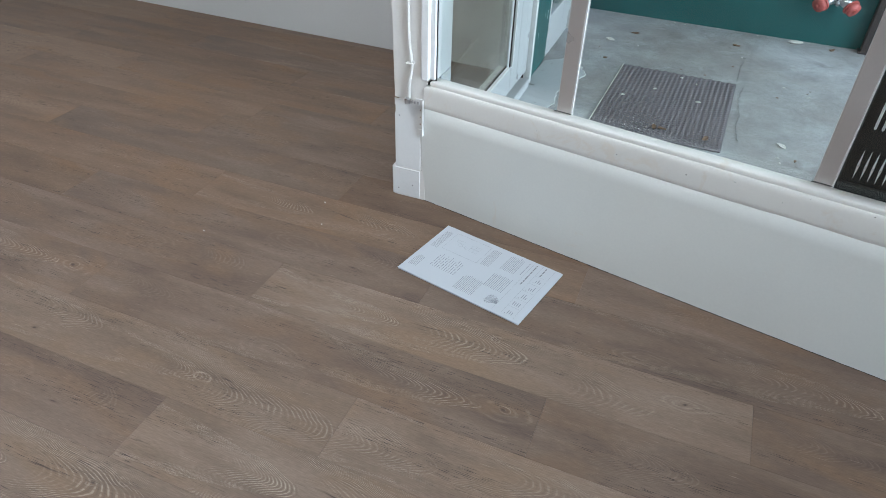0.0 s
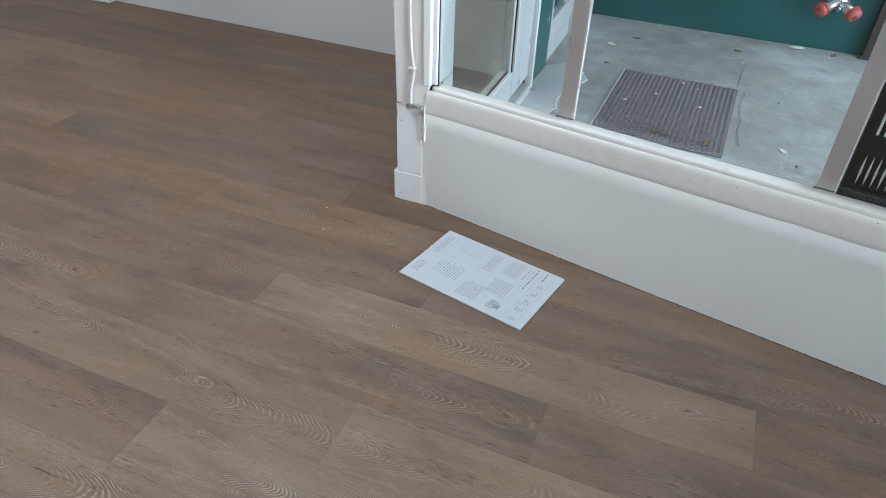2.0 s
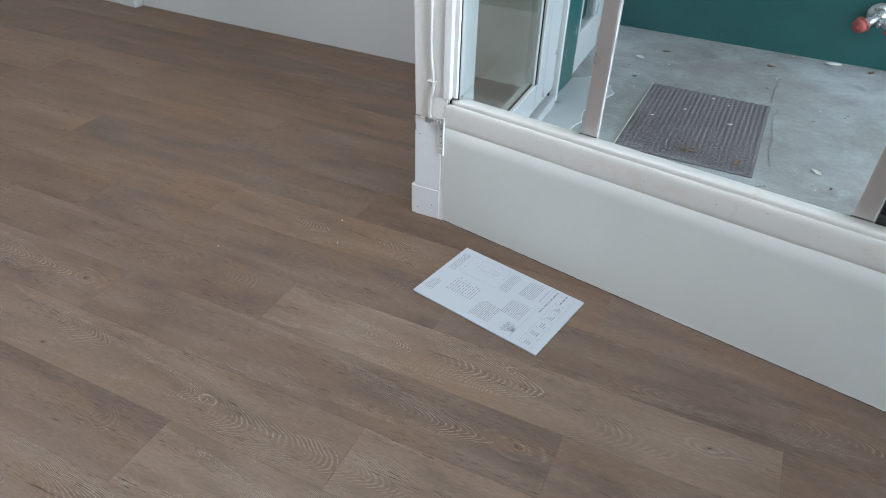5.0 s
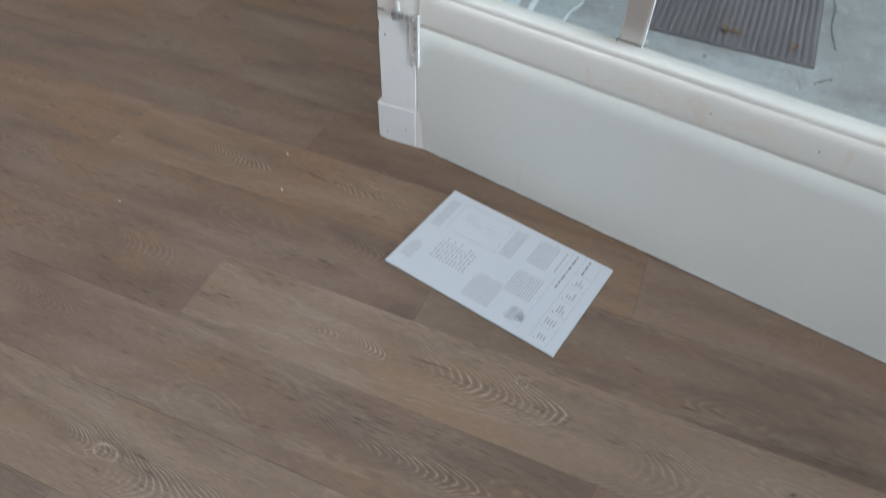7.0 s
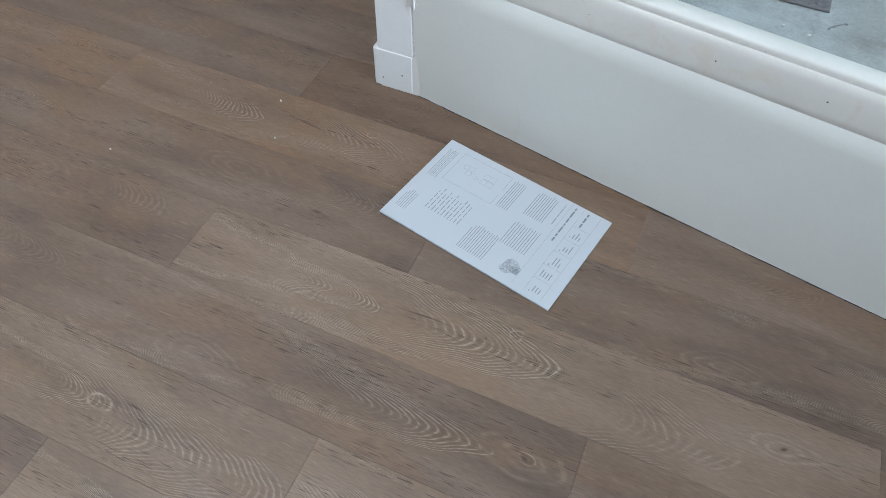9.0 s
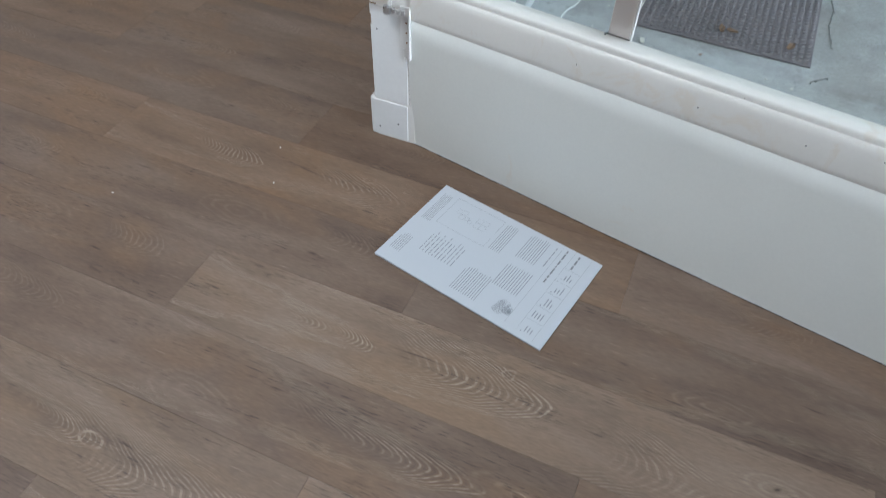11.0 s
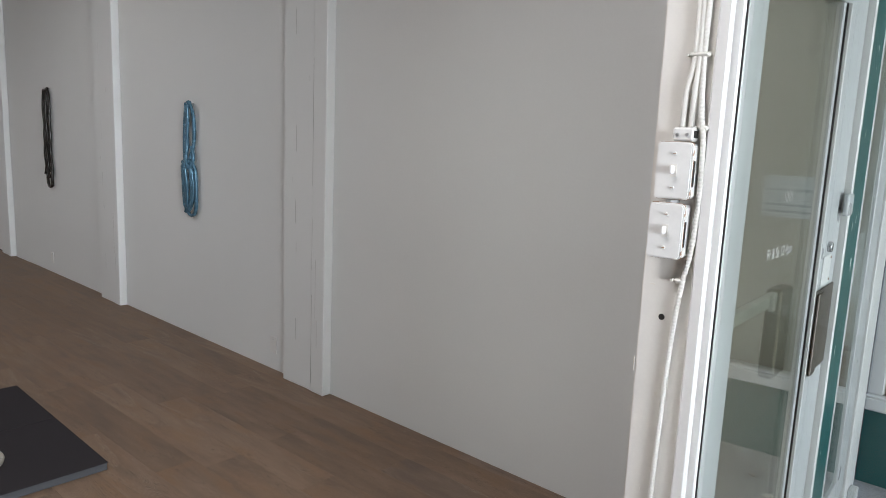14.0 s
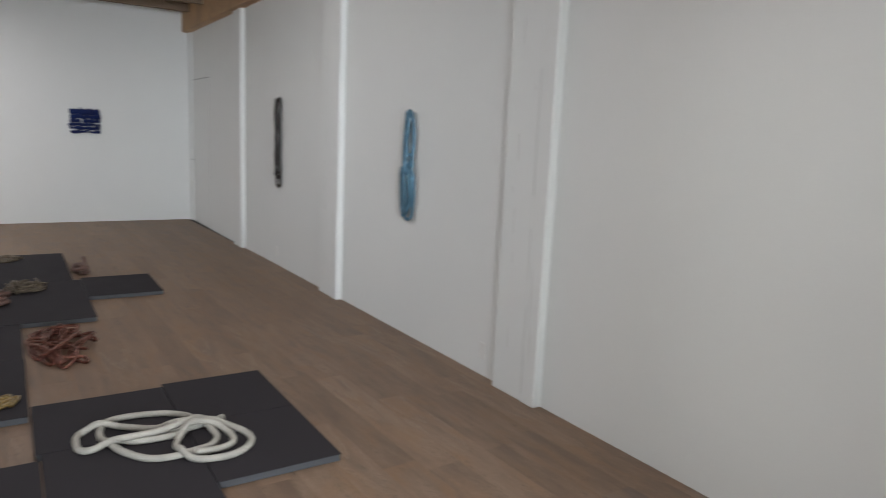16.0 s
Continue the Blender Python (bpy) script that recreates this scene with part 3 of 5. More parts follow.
rg = random.Random(8)
for i in range(14):
    x = 0.02 + 0.11 * i + rg.uniform(0, 0.06)
    w = rg.uniform(0.001, 0.005)
    y, z = rg.choice(((-0.0182, 0.4140), (-0.0150, 0.4250), (-0.0084, 0.438), (-0.0214, 0.396)))
    part("paint_chip", box(x, x + w, y - 0.0006, y + 0.001, z - 0.0006, z + 0.0008), DARK_GAP, window_1)
part("crack_at_sill", box(-0.023, -0.0124, -0.0045, 0.02, 0.4372, 0.4440), DARK_GAP, window_1, "dark hole at the end of the stop")
MULL = (0.4075, 0.4535), (1.118, 1.163)
for a, b in MULL:
    mull = part("mullion", box(a, b, 0.0325, 0.056, 0.440, 2.34, 0.002), MULLION, window_1, "satin aluminium mullion")
    part("foot_gap", box(a - 0.003, b, 0.0310, 0.0336, 0.4498, 0.4512), DARK_GAP, window_1)
    part("nail_head", cyl((a - 0.003, 0.027, 0.450), (a - 0.003, 0.027, 0.4520), 0.0022, sides=8), DARK_GAP, window_1)
    part("glazing_bead", box(b + 0.0005, b + 0.0025, 0.0330, 0.038, 0.440, 2.34), TRIM, window_1)
for a, b in ((0.0, 0.4075), (0.457, 1.118), (1.1665, SF_LEN)):
    part("pane", box(a + 0.001, b - 0.001, 0.0345, 0.0385, 0.436, 2.34), GLASS, window_1)
part("head_rail", box(0.0, SF_LEN, 0.002, 0.07, 2.341, 2.359), ALU, window_1)

# black panel behind the third pane, with a row of slim white blades
panel = thing("black_panel", SF, "black enamelled panel with slim white blades behind the shop window", "panel")
part("sheet", box(1.167, 2.3, 0.052, 0.072, 0.430, 2.33, 0.003), BLACK, panel)
part("foot_rail", box(1.167, 2.3, 0.042, 0.0515, 0.430, 0.466, 0.002), BLACK, panel)
for i in range(9):
    x = 1.197 + i * 0.0163
    bl = bmesh.new()
    prof = [(0, 0.0), (0.0018, 0.022), (0.0026, 0.036), (0.0017, 0.055), (0, 0.078), (-0.0017, 0.055), (-0.0026, 0.036), (-0.0018, 0.022)]
    f = [bl.verts.new((x + px, 0.045, 0.479 + pz)) for px, pz in prof]
    g = [bl.verts.new((x + px, 0.0515, 0.479 + pz)) for px, pz in prof]
    bl.faces.new(f)
    for j in range(8):
        bl.faces.new((f[j], f[(j + 1) % 8], g[(j + 1) % 8], g[j]))
    blade = part("blade", bl, WHITE_METAL, panel, "slim white blade")
    part("rivet", cyl((x, 0.0415, 0.516), (x, 0.0455, 0.516), 0.0028, sides=8), CHROME, panel)
    part("blade", box(x - 0.003, x + 0.003, 0.045, 0.0515, 0.612, 0.69, 0.0025), WHITE_METAL, panel)

# ---- corner post with base block, switch boxes and cables ----
post = thing("corner_post", pose(-0.905, 1.868, 0, 0, 0, 1.5), "white painted timber corner post with scuffed paint", "post", kind="structure")
shaft = box(0.012, 0.128, -0.002, 0.085, 0.0, CEIL - 0.21)
bmesh.ops.bisect_plane(shaft, geom=shaft.verts[:] + shaft.edges[:] + shaft.faces[:], plane_co=(0, 0, 0.40), plane_no=(0, 0, 1))
bmesh.ops.bisect_plane(shaft, geom=shaft.verts[:] + shaft.edges[:] + shaft.faces[:], plane_co=(0, 0, 0.72), plane_no=(0, 0, 1))
for v in shaft.verts:
    if v.co.x < 0.05 and v.co.z > 0.6:
        v.co.x -= 0.007
bmesh.ops.bevel(shaft, geom=[e for e in shaft.edges if abs(e.verts[0].co.z - e.verts[1].co.z) > 0.1], offset=0.004, segments=2, affect="EDGES")
part("shaft", shaft, POST_PAINT, post)
for x, z, w, h in ((0.010, 0.93, 0.003, 0.009), (0.040, 0.86, 0.002, 0.012), (0.022, 1.31, 0.012, 0.002), (0.002, 1.12, 0.002, 0.03), (0.075, 0.80, 0.003, 0.006), (0.014, 0.70, 0.004, 0.004)):
    part("paint_chip", box(x, x + w, -0.0027, -0.001, z, z + h), SILL, post, "small chip in the white paint")
part("edge_trim", box(0.1105, 0.1375, -0.012, 0.0055, 0.455, CEIL - 0.21, 0.004), TRIM, post)
part("door_stop", box(0.1285, 0.1525, -0.004 + 0.010, 0.06, 0.455, CEIL - 0.21, 0.003), TRIM, post)
part("base_block", box(-0.002, 0.1085, -0.004, 0.09, 0.0, 0.118, 0.005), TRIM, post, "white skirting block with nail holes")
part("lower_casing", box(0.0125, 0.1075, -0.0035, 0.0055, 0.1185, 0.3765, 0.002), TRIM, post)
bracket = box(0.092, 0.117, -0.0065, -0.0038, 0.281, 0.388, 0.0008)
box(0.098, 0.117, -0.0067, -0.0038, 0.258, 0.2808, 0.0008, bm=bracket)
box(0.1172, 0.1195, -0.016, 0.0055, 0.258, 0.388, 0.0008, bm=bracket)
bracket = part("bracket", bracket, TRIM, post, "folded white metal bracket")
for z in (0.300, 0.325, 0.350):
    part("screw_hole", cyl((0.108, -0.0072, z), (0.108, -0.0062, z), 0.0022, sides=8), RUST, bracket)
part("bracket_tab", box(0.099, 0.106, -0.0066, -0.0038, 0.245, 0.2575, 0.0008), TRIM, post)
part("shadow_gap", box(0.109, 0.1125, -0.002, 0.004, 0.118, 0.2465), DARK_GAP, post)
part("rust_patch", box(0.0135, 0.0165, -0.0040, -0.0030, 0.325, 0.350, 0.0003), CARD, post, "rusty scuff in the paint")
part("dirt_line", box(0.0125, 0.030, -0.0036, -0.0018, 0.3768, 0.3790), CARD, post, "brown dirt in the joint")
for x, z in ((0.024, 0.030), (0.078, 0.052), (0.030, 0.315)):
    part("nail_hole", cyl((x, -0.0047 if z < 0.1 else -0.0042, z), (x, 0.006, z), 0.002, sides=8), DARK_GAP, post)
part("knot_hole", cyl((0.054, -0.0032, 1.246), (0.054, 0.0, 1.246), 0.0065, sides=10), DARK_GAP, post, "dark round hole in the paint")

def rounded_plate(x0, x1, z0, z1, y0, y1, r, bevel=0.0):
    pts = []
    for cx, cz, a0 in ((x1 - r, z1 - r, 0), (x0 + r, z1 - r, 90), (x0 + r, z0 + r, 180), (x1 - r, z0 + r, 270)):
        pts += [(cx + r * math.cos(radians(a0 + 22.5 * k)), -cz - r * math.sin(radians(a0 + 22.5 * k))) for k in range(5)]
    b = prism(pts[::-1], 0.0, y1 - y0)
    bmesh.ops.recalc_face_normals(b, faces=b.faces[:])
    if bevel:
        bmesh.ops.bevel(b, geom=[e for e in b.edges if all(v.co.z > (y1 - y0) * 0.5 for v in e.verts)], offset=bevel, segments=2, affect="EDGES")
    bmesh.ops.transform(b, matrix=Matrix.Translation((0, y1, 0)) @ pose(0, 0, 0, 90), verts=b.verts[:])
    return b


switch = thing("light_switch", pose(-0.840, 1.862, 1.545, 0, 0, 1.5), "white painted surface switch box on the corner post", "light switch", "switch boxes on the post")
part("back_box", box(-0.030, 0.034, -0.022, 0.008, -0.052, 0.052, 0.004), TRIM, switch)
part("paint_crack", rounded_plate(-0.0378, 0.0345, -0.0558, 0.0558, -0.0232, -0.0222, 0.009), RUST, switch, "dark line where the paint has cracked")
part("cover", rounded_plate(-0.037, 0.034, -0.055, 0.055, -0.030, -0.0234, 0.009, 0.003), TRIM, switch)
part("paint_chip", box(0.020, 0.029, -0.0307, -0.0298, -0.054, -0.0515), SILL, switch, "chip at the corner")
part("paint_chip", box(0.0338, 0.0348, -0.020, -0.014, -0.03, 0.02), DARK_GAP, switch)
for z, h in ((-0.046, 0.008), (0.030, 0.006)):
    part("paint_chip", box(0.0335, 0.0344, -0.0282, -0.0262, z, z + h), RUST, switch, "chipped edge")
part("toggle", box(-0.003, 0.003, -0.046, -0.0305, -0.006, 0.010, 0.002), TRIM, switch)
part("toggle_slot", box(-0.006, 0.006, -0.0312, -0.0302, -0.012, 0.013), SILL, switch)
for z in (-0.033, 0.033):
    part("screw", cyl((0, -0.033, z), (0, -0.0295, z), 0.0036, sides=12), TRIM, switch)
    part("screw_slot", box(-0.003, 0.003, -0.0335, -0.0328, z - 0.0006, z + 0.0006), RUST, switch)
copy_thing(switch, pose(-0.846, 1.862, 1.427, 0, 0, 1.5))
coupling = thing("cable_coupling", pose(-0.832, 1.864, 1.602, 0, 0, 1.5), "white painted double cable clamp over the switch box", "cable clamp")
part("clamp", box(-0.020, 0.022, -0.026, 0.002, 0.0, 0.026, 0.004), TRIM, coupling)
part("clamp_seam", box(-0.0205, 0.0225, -0.0264, -0.0255, 0.0035, 0.0050), SILL, coupling)
part("paint_run", box(0.0215, 0.0232, -0.024, -0.006, 0.006, 0.020, 0.0005), DARK_GAP, coupling, "dark gap beside the clamp")
for x in (-0.009, 0.010):
    part("screw", cyl((x, -0.029, 0.012), (x, -0.0255, 0.012), 0.0035, sides=8), CHROME, coupling)
nipple = thing("pipe_nipple", pose(-0.842, 1.85, 1.481, 0, 0, 1.5), "short pipe between the two switch boxes", "pipe")
part("pipe", cyl((0, 0, 0), (0, 0, 0.0105), 0.009), CHROME, nipple, "", True)
part("nut", cyl((0, 0, 0.002), (0, 0, 0.007), 0.013, sides=6), CHROME, nipple)
Y = 1.860
for name, pts, rp in (
        ("power_cable", [(-0.842, Y, 1.628), (-0.838, Y - 0.004, 1.70), (-0.829, Y, 1.77), (-0.832, Y, 2.0), (-0.834, Y, 2.6), (-0.834, Y, 3.34)], 0.0),
        ("power_cable", [(-0.824, Y, 1.628), (-0.822, Y - 0.004, 1.70), (-0.820, Y, 1.77), (-0.823, Y, 2.0), (-0.824, Y, 2.6), (-0.824, Y, 3.34)], 0.0),
        ("flexible_conduit", [(-0.812, Y, 3.34), (-0.812, Y, 2.5), (-0.811, Y, 1.95), (-0.812, Y, 1.77), (-0.806, Y - 0.003, 1.66), (-0.797, Y - 0.004, 1.60), (-0.796, Y, 1.50), (-0.800, Y, 1.40),
                              (-0.812, Y - 0.002, 1.32), (-0.824, Y, 1.20), (-0.832, Y, 1.0), (-0.836, Y, 0.80), (-0.836, Y, 0.60), (-0.826, Y, 0.50), (-0.834, Y - 0.002, 0.44), (-0.836, Y, 0.385)], 0.06)):
    ob = thing(name, None, "white painted flexible conduit down the post" if rp else "white painted cable down the post", "cable")
    path = spline(pts, 90 if rp else 10)
    part("sheath", tube(path, 0.0052 if rp else 0.0060, 8, ripple=rp, pitch=0.0072), CABLE, ob, "", True)
for x, z in ((-0.820, 1.765), (-0.800, 1.628), (-0.818, 1.328), (-0.829, 0.505)):
    cl = thing("cable_clip", Matrix.Translation((x, 1.861, z)), "white painted cable clip nailed to the post", "cable clip", "cable clips")
    w = 0.019 if z > 1.7 else 0.010
    part("strap", box(-w, w, -0.0085, 0.013, -0.004, 0.004, 0.003), CABLE, cl)
    part("nail", cyl((-w - 0.003, -0.011, 0), (-w - 0.003, 0.013, 0), 0.003, sides=8), CABLE, cl)
fit_end = thing("conduit_fitting", Matrix.Translation((-0.838, 1.852, 0.372)), "dull metal conduit fitting on the lower casing", "conduit fitting")
part("body", cyl((0, 0, 0.0), (0, 0, 0.016), 0.010, sides=8), CHROME, fit_end)
for x in (0.016, 0.028, 0.040):
    part("screw", cyl((x, 0.0, 0.004), (x, 0.0, 0.013), 0.0045, sides=8), CHROME, fit_end)

# ---- entrance door (seen from its outer face) ----
door_2 = thing("door_2", DR, "white aluminium glazed entrance door, shut, with a bronze pull", "door", kind="structure")
part("hinge_gap", box(-0.064, -0.0602, -0.0285, 0.0, 0.452, 2.1), DARK_GAP, door_2)
stile = box(-0.028, 0.060, -0.030, 0.022, 0.05, 0.4545, 0.002)
box(-0.0595, 0.060, -0.030, 0.022, 0.4555, 2.09, 0.003, bm=stile)
part("hinge_stile", stile, ALU_DIMMED, door_2)
part("lock_stile", box(0.820, 0.927, -0.030, 0.022, 0.05, 2.09, 0.003), ALU, door_2)
part("glazing_bead", box(0.8075, 0.8195, -0.039, 0.016, 0.1785, 2.0115, 0.001), TRIM, door_2)
part("meeting_strip", box(0.9275, 1.1005, -0.030, 0.022, 0.05, 2.09, 0.003), ALU, door_2)
part("bottom_rail", box(0.0605, 0.8195, -0.030, 0.022, 0.05, 0.178, 0.003), ALU, door_2)
part("top_rail", box(0.0605, 0.8195, -0.030, 0.022, 2.012, 2.09, 0.003), ALU, door_2)
part("glazing_bead", box(0.0605, 0.066, -0.026, 0.016, 0.1785, 2.0115), ALU, door_2)
part("glazing_bead", box(0.776, 0.800, -0.0262, 0.016, 0.1785, 2.0115, 0.002), ALU, door_2)
part("gasket", box(0.8005, 0.8070, -0.0305, 0.016, 0.1785, 2.0115), DARK_GAP, door_2, "black glazing gasket")
part("glazing_bead", box(0.0665, 0.7755, -0.036, 0.016, 0.1785, 0.1875, 0.001), TRIM, door_2)
part("gasket", box(0.0665, 0.7755, -0.0225, -0.012, 0.1876, 0.1900), DARK_GAP, door_2, "black glazing gasket")
part("pane", box(0.0665, 0.7755, -0.020, -0.014, 0.1905, 2.011), DOOR_GLASS, door_2)
part("strike_gap", box(1.101, 1.1055, -0.018, 0.02, 0.0, 2.1), DARK_GAP, door_2)
part("strike_jamb", box(1.106, 1.130, -0.052, 0.05, GROUND + 0.02, 2.125, 0.003), TRIM, door_2, "chipped white painted jamb")
part("threshold", box(-0.02, 1.1055, -0.050, 0.06, GROUND, 0.012, 0.005), ALU, door_2)
pull = part("pull_plate", box(0.824, 1.092, -0.037, -0.0302, 0.915, 1.185, 0.003), BRONZE, door_2, "worn bronze pull plate")
part("pull_seam", box(0.930, 0.934, -0.0378, -0.0368, 0.92, 1.18), DARK_GAP, pull)
part("pull_lip", box(0.842, 0.905, -0.047, -0.0372, 0.920, 1.180, 0.006, segs=3), BRONZE, pull)
bar = part("push_bar", box(0.045, 0.690, 0.034, 0.056, 1.158, 1.194, 0.004), ALU, door_2, "white push bar on the inner side")
for x in (0.0455, 0.60):
    part("bracket", box(x, x + 0.03, 0.0222, 0.0338, 1.150, 1.200, 0.003), ALU, bar)
push_box = part("push_box", box(0.6905, 0.815, 0.0225, 0.066, 0.93, 1.20, 0.006), BRONZE, door_2, "bronze latch box on the inner side")
lock = part("lock_cylinder", cyl((0.960, -0.0282, 1.313), (0.960, -0.042, 1.313), 0.017, sides=20), CHROME, door_2, "chrome lock cylinder", True)
part("cover_plate", box(0.905, 1.015, -0.0335, -0.0302, 1.192, 1.285, 0.0015), TRIM, door_2, "white cover plate over the pull")
for x, z in ((1.005, 1.275), (1.005, 1.205)):
    part("screw", cyl((x, -0.0352, z), (x, -0.033, z), 0.004, sides=8), RUST, door_2)
part("keyhole", box(0.9585, 0.9615, -0.0428, -0.0415, 1.305, 1.321), DARK_GAP, lock)
part("latch_guard", box(1.040, 1.125, -0.058, -0.0425, 1.405, 1.475, 0.004), ALU, door_2, "white metal latch guard")


def lettering(words, size, m, parent):
    cu = bpy.data.curves.new("words", "FONT")
    cu.body, cu.size, cu.extrude, cu.align_x = words, size, 0.0004, "LEFT"
    tmp = new("words", cu)
    me = bpy.data.meshes.new_from_object(tmp)
    bpy.data.objects.remove(tmp)
    me.materials.append(ETCH)
    ob = new("lettering", me)
    ob.parent = parent
    ob.matrix_local = m
    return ob


lettering("Fr & Sa 12-4pm", 0.038, pose(0.295, -0.0208, 1.335, 90, 0, 0), door_2)
bars = bmesh.new()
for i in range(16):
    box(0.285 + i * 0.016, 0.291 + i * 0.016, -0.0206, -0.0203, 1.306, 1.3073, bm=bars)
part("small_lettering", bars, ETCH, door_2, "line of small white lettering")
marks = bmesh.new()
for i, h in enumerate((0.03, 0.045, 0.028, 0.05, 0.04, 0.03)):
    box(0.40 + i * 0.014, 0.4025 + i * 0.014, -0.0209, -0.0203, 1.47, 1.47 + h, bm=marks)
part("hanging_sign_mark", marks, ETCH, door_2, "faint white sign drawing")

# green end of the party wall, second door, far shop front
green_post = part("green_post", box(1.1305, 1.500, -0.028, 0.034, GROUND, 2.52, 0.006), GREEN)
green_post.matrix_world = DR
tagged(green_post, "dark green painted timber post with chipped edges", "post", kind="structure")
chips = bmesh.new()
rg = random.Random(4)
for i in range(44):
    x, z, h = 1.135 + rg.random() ** 2 * 0.34, 0.05 + rg.random() * 2.0, 0.006 + 0.04 * rg.random() ** 3
    box(x, x + 0.003 + 0.004 * rg.random(), -0.0288, -0.0279, z, z + h, bm=chips)
chips = part("chipped_paint", chips, TRIM, green_post, "pale chips in the green paint")

door_3 = thing("door_3", DR, "neighbouring white aluminium glazed door with a deep kick rail, shut", "door", kind="structure")
part("near_stile", box(1.5005, 1.520, -0.030, 0.02, 0.085, 2.15, 0.003), ALU, door_3)
part("far_stile", box(1.83, 2.02, -0.030, 0.02, 0.085, 2.15, 0.003), ALU, door_3)
part("bottom_rail", box(1.5205, 1.8295, -0.030, 0.02, 0.0935, 0.192, 0.003), ALU, door_3)
part("rail_gap", box(1.5205, 1.8295, -0.016, 0.02, 0.085, 0.093), DARK_GAP, door_3)
part("kick_plinth", box(1.5005, 2.020, -0.022, 0.05, GROUND, 0.0845, 0.003), ALU, door_3)
part("top_rail", box(1.5205, 1.8295, -0.030, 0.02, 2.06, 2.15, 0.003), ALU, door_3)
part("pane", box(1.5205, 1.8295, -0.022, -0.016, 0.1925, 2.0595), GLASS, door_3)
part("gap", box(2.0205, 2.032, -0.02, 0.02, GROUND, 2.15), DARK_GAP, door_3)
part("far_jamb", box(2.0325, 2.300, -0.040, 0.06, GROUND, 2.52, 0.003), TRIM, door_3, "white painted jamb")
part("hinge_foot", box(2.12, 2.20, -0.075, -0.0405, GROUND, 0.05, 0.004), ALU, door_3)
# added board that gives the door glass its beige tone
part("blind", box(1.51, 2.03, 0.20, 0.215, GROUND, 2.5), BEIGE, door_3, "pale board added behind the glass to tone it")
part("head", box(1.5005, 2.300, -0.02, 0.06, 2.152, 2.52), GREEN, door_3)
sheet_notice = thing("paper_notice", DR, "white paper notice behind the neighbouring door glass", "notice")
part("sheet", box(1.63, 1.78, -0.0150, -0.0140, 1.02, 1.30), PAPER, sheet_notice)
part("text_bar", box(1.65, 1.76, -0.0157, -0.0151, 1.24, 1.255), INK_PALE, sheet_notice)

NX0, NX1, NY = -0.848, 2.60, 4.42
wall_green = part("wall_green", box(NX0, NX1, NY, NY + 0.15, GROUND - 0.05, 0.355, 0.004), GREEN)
tagged(wall_green, "dark green painted base of the shop front opposite", "wall", kind="structure")
window_2 = thing("window_2", Matrix.Translation((0, NY, 0)), "neighbouring shop window with a white sill, beige board behind the glass", "window", kind="structure")
part("window_sill", box(NX0, NX1, -0.035, 0.13, 0.3555, 0.418, 0.006), TRIM, window_2, "white painted sill")
part("sill_lip", box(NX0, NX1, -0.028, 0.02, 0.4185, 0.432, 0.004), TRIM, window_2)
part("pane", box(-0.78, 1.30, 0.03, 0.036, 0.4325, 2.45), GLASS, window_2)
part("jamb", box(NX0, -0.7805, 0.0, 0.10, 0.4325, 2.45, 0.004), TRIM, window_2)
part("mullion", box(1.3005, 1.36, 0.0, 0.10, 0.4325, 2.45, 0.004), TRIM, window_2)
part("pane", box(1.3605, 2.50, 0.03, 0.036, 0.4325, 2.45), GLASS, window_2)
part("head", box(NX0, NX1, 0.0, 0.10, 2.4505, 2.52), GREEN, window_2)
# added board: the beige reflection in this glass, done as a painted surface
part("blind", box(NX0, NX1, 0.18, 0.20, 0.40, 2.5), BEIGE, window_2, "beige board added behind the glass for its reflection")
# bright street reflection, painted as a pale lined panel behind the window
notice = thing("pale_notice", Matrix.Translation((-0.39, NY + 0.0378, 1.38)), "pale lined panel standing in for a bright street reflection", "notice")
part("sheet", box(-0.13, 0.13, 0, 0.004, -0.11, 0.11), PAPER, notice)
for z in (-0.085, -0.05, 0.03):
    part("text_bar", box(-0.11, 0.11, -0.0015, -0.0005, z, z + 0.012), INK_PALE, notice)
carton = thing("cardboard_box", Matrix.Translation((-0.715, NY + 0.10, 0.4183)), "brown cardboard box behind the window", "box")
part("body", box(-0.07, 0.07, -0.05, 0.05, 0.03, 0.19, 0.003), CARD, carton)
part("flap", box(-0.07, 0.07, -0.05, 0.05, 0.1905, 0.194), CARD, carton)
part("foot", box(-0.065, 0.065, -0.045, 0.045, 0.0, 0.0295), CARD, carton)
sticker = thing("window_sticker", Matrix.Translation((-0.625, NY + 0.029, 0.55)), "green and white shield sticker on the window", "sticker")
part("shield", prism([(-0.052, -0.045), (0, -0.078), (0.052, -0.045), (0.046, 0.062), (-0.046, 0.062)], -0.001, 0), STICKER_WHITE, sticker).matrix_local = pose(0, 0, 0, 90)
part("field", prism([(-0.044, -0.038), (0.044, -0.038), (0.040, 0.055), (-0.040, 0.055)], 0.0, 0.0012), STICKER_GREEN, sticker, "green field").matrix_local = pose(0, 0, 0, 90)
part("emblem", prism([(-0.018, -0.012), (0.018, -0.012), (0.018, 0.02), (-0.018, 0.02)], 0.0013, 0.002), STICKER_WHITE, sticker).matrix_local = pose(0, 0, 0, 90)

soffit = part("entrance_soffit", prism([(-0.98, 2.0), (-0.75, window_line(-0.75) + 0.102), (2.6, window_line(2.6) + 0.102), (2.6, 4.6), (-0.98, 4.6)], 2.521, 2.62), TRIM)
tagged(soffit, "white painted soffit over the recessed entrance", "ceiling", kind="structure")

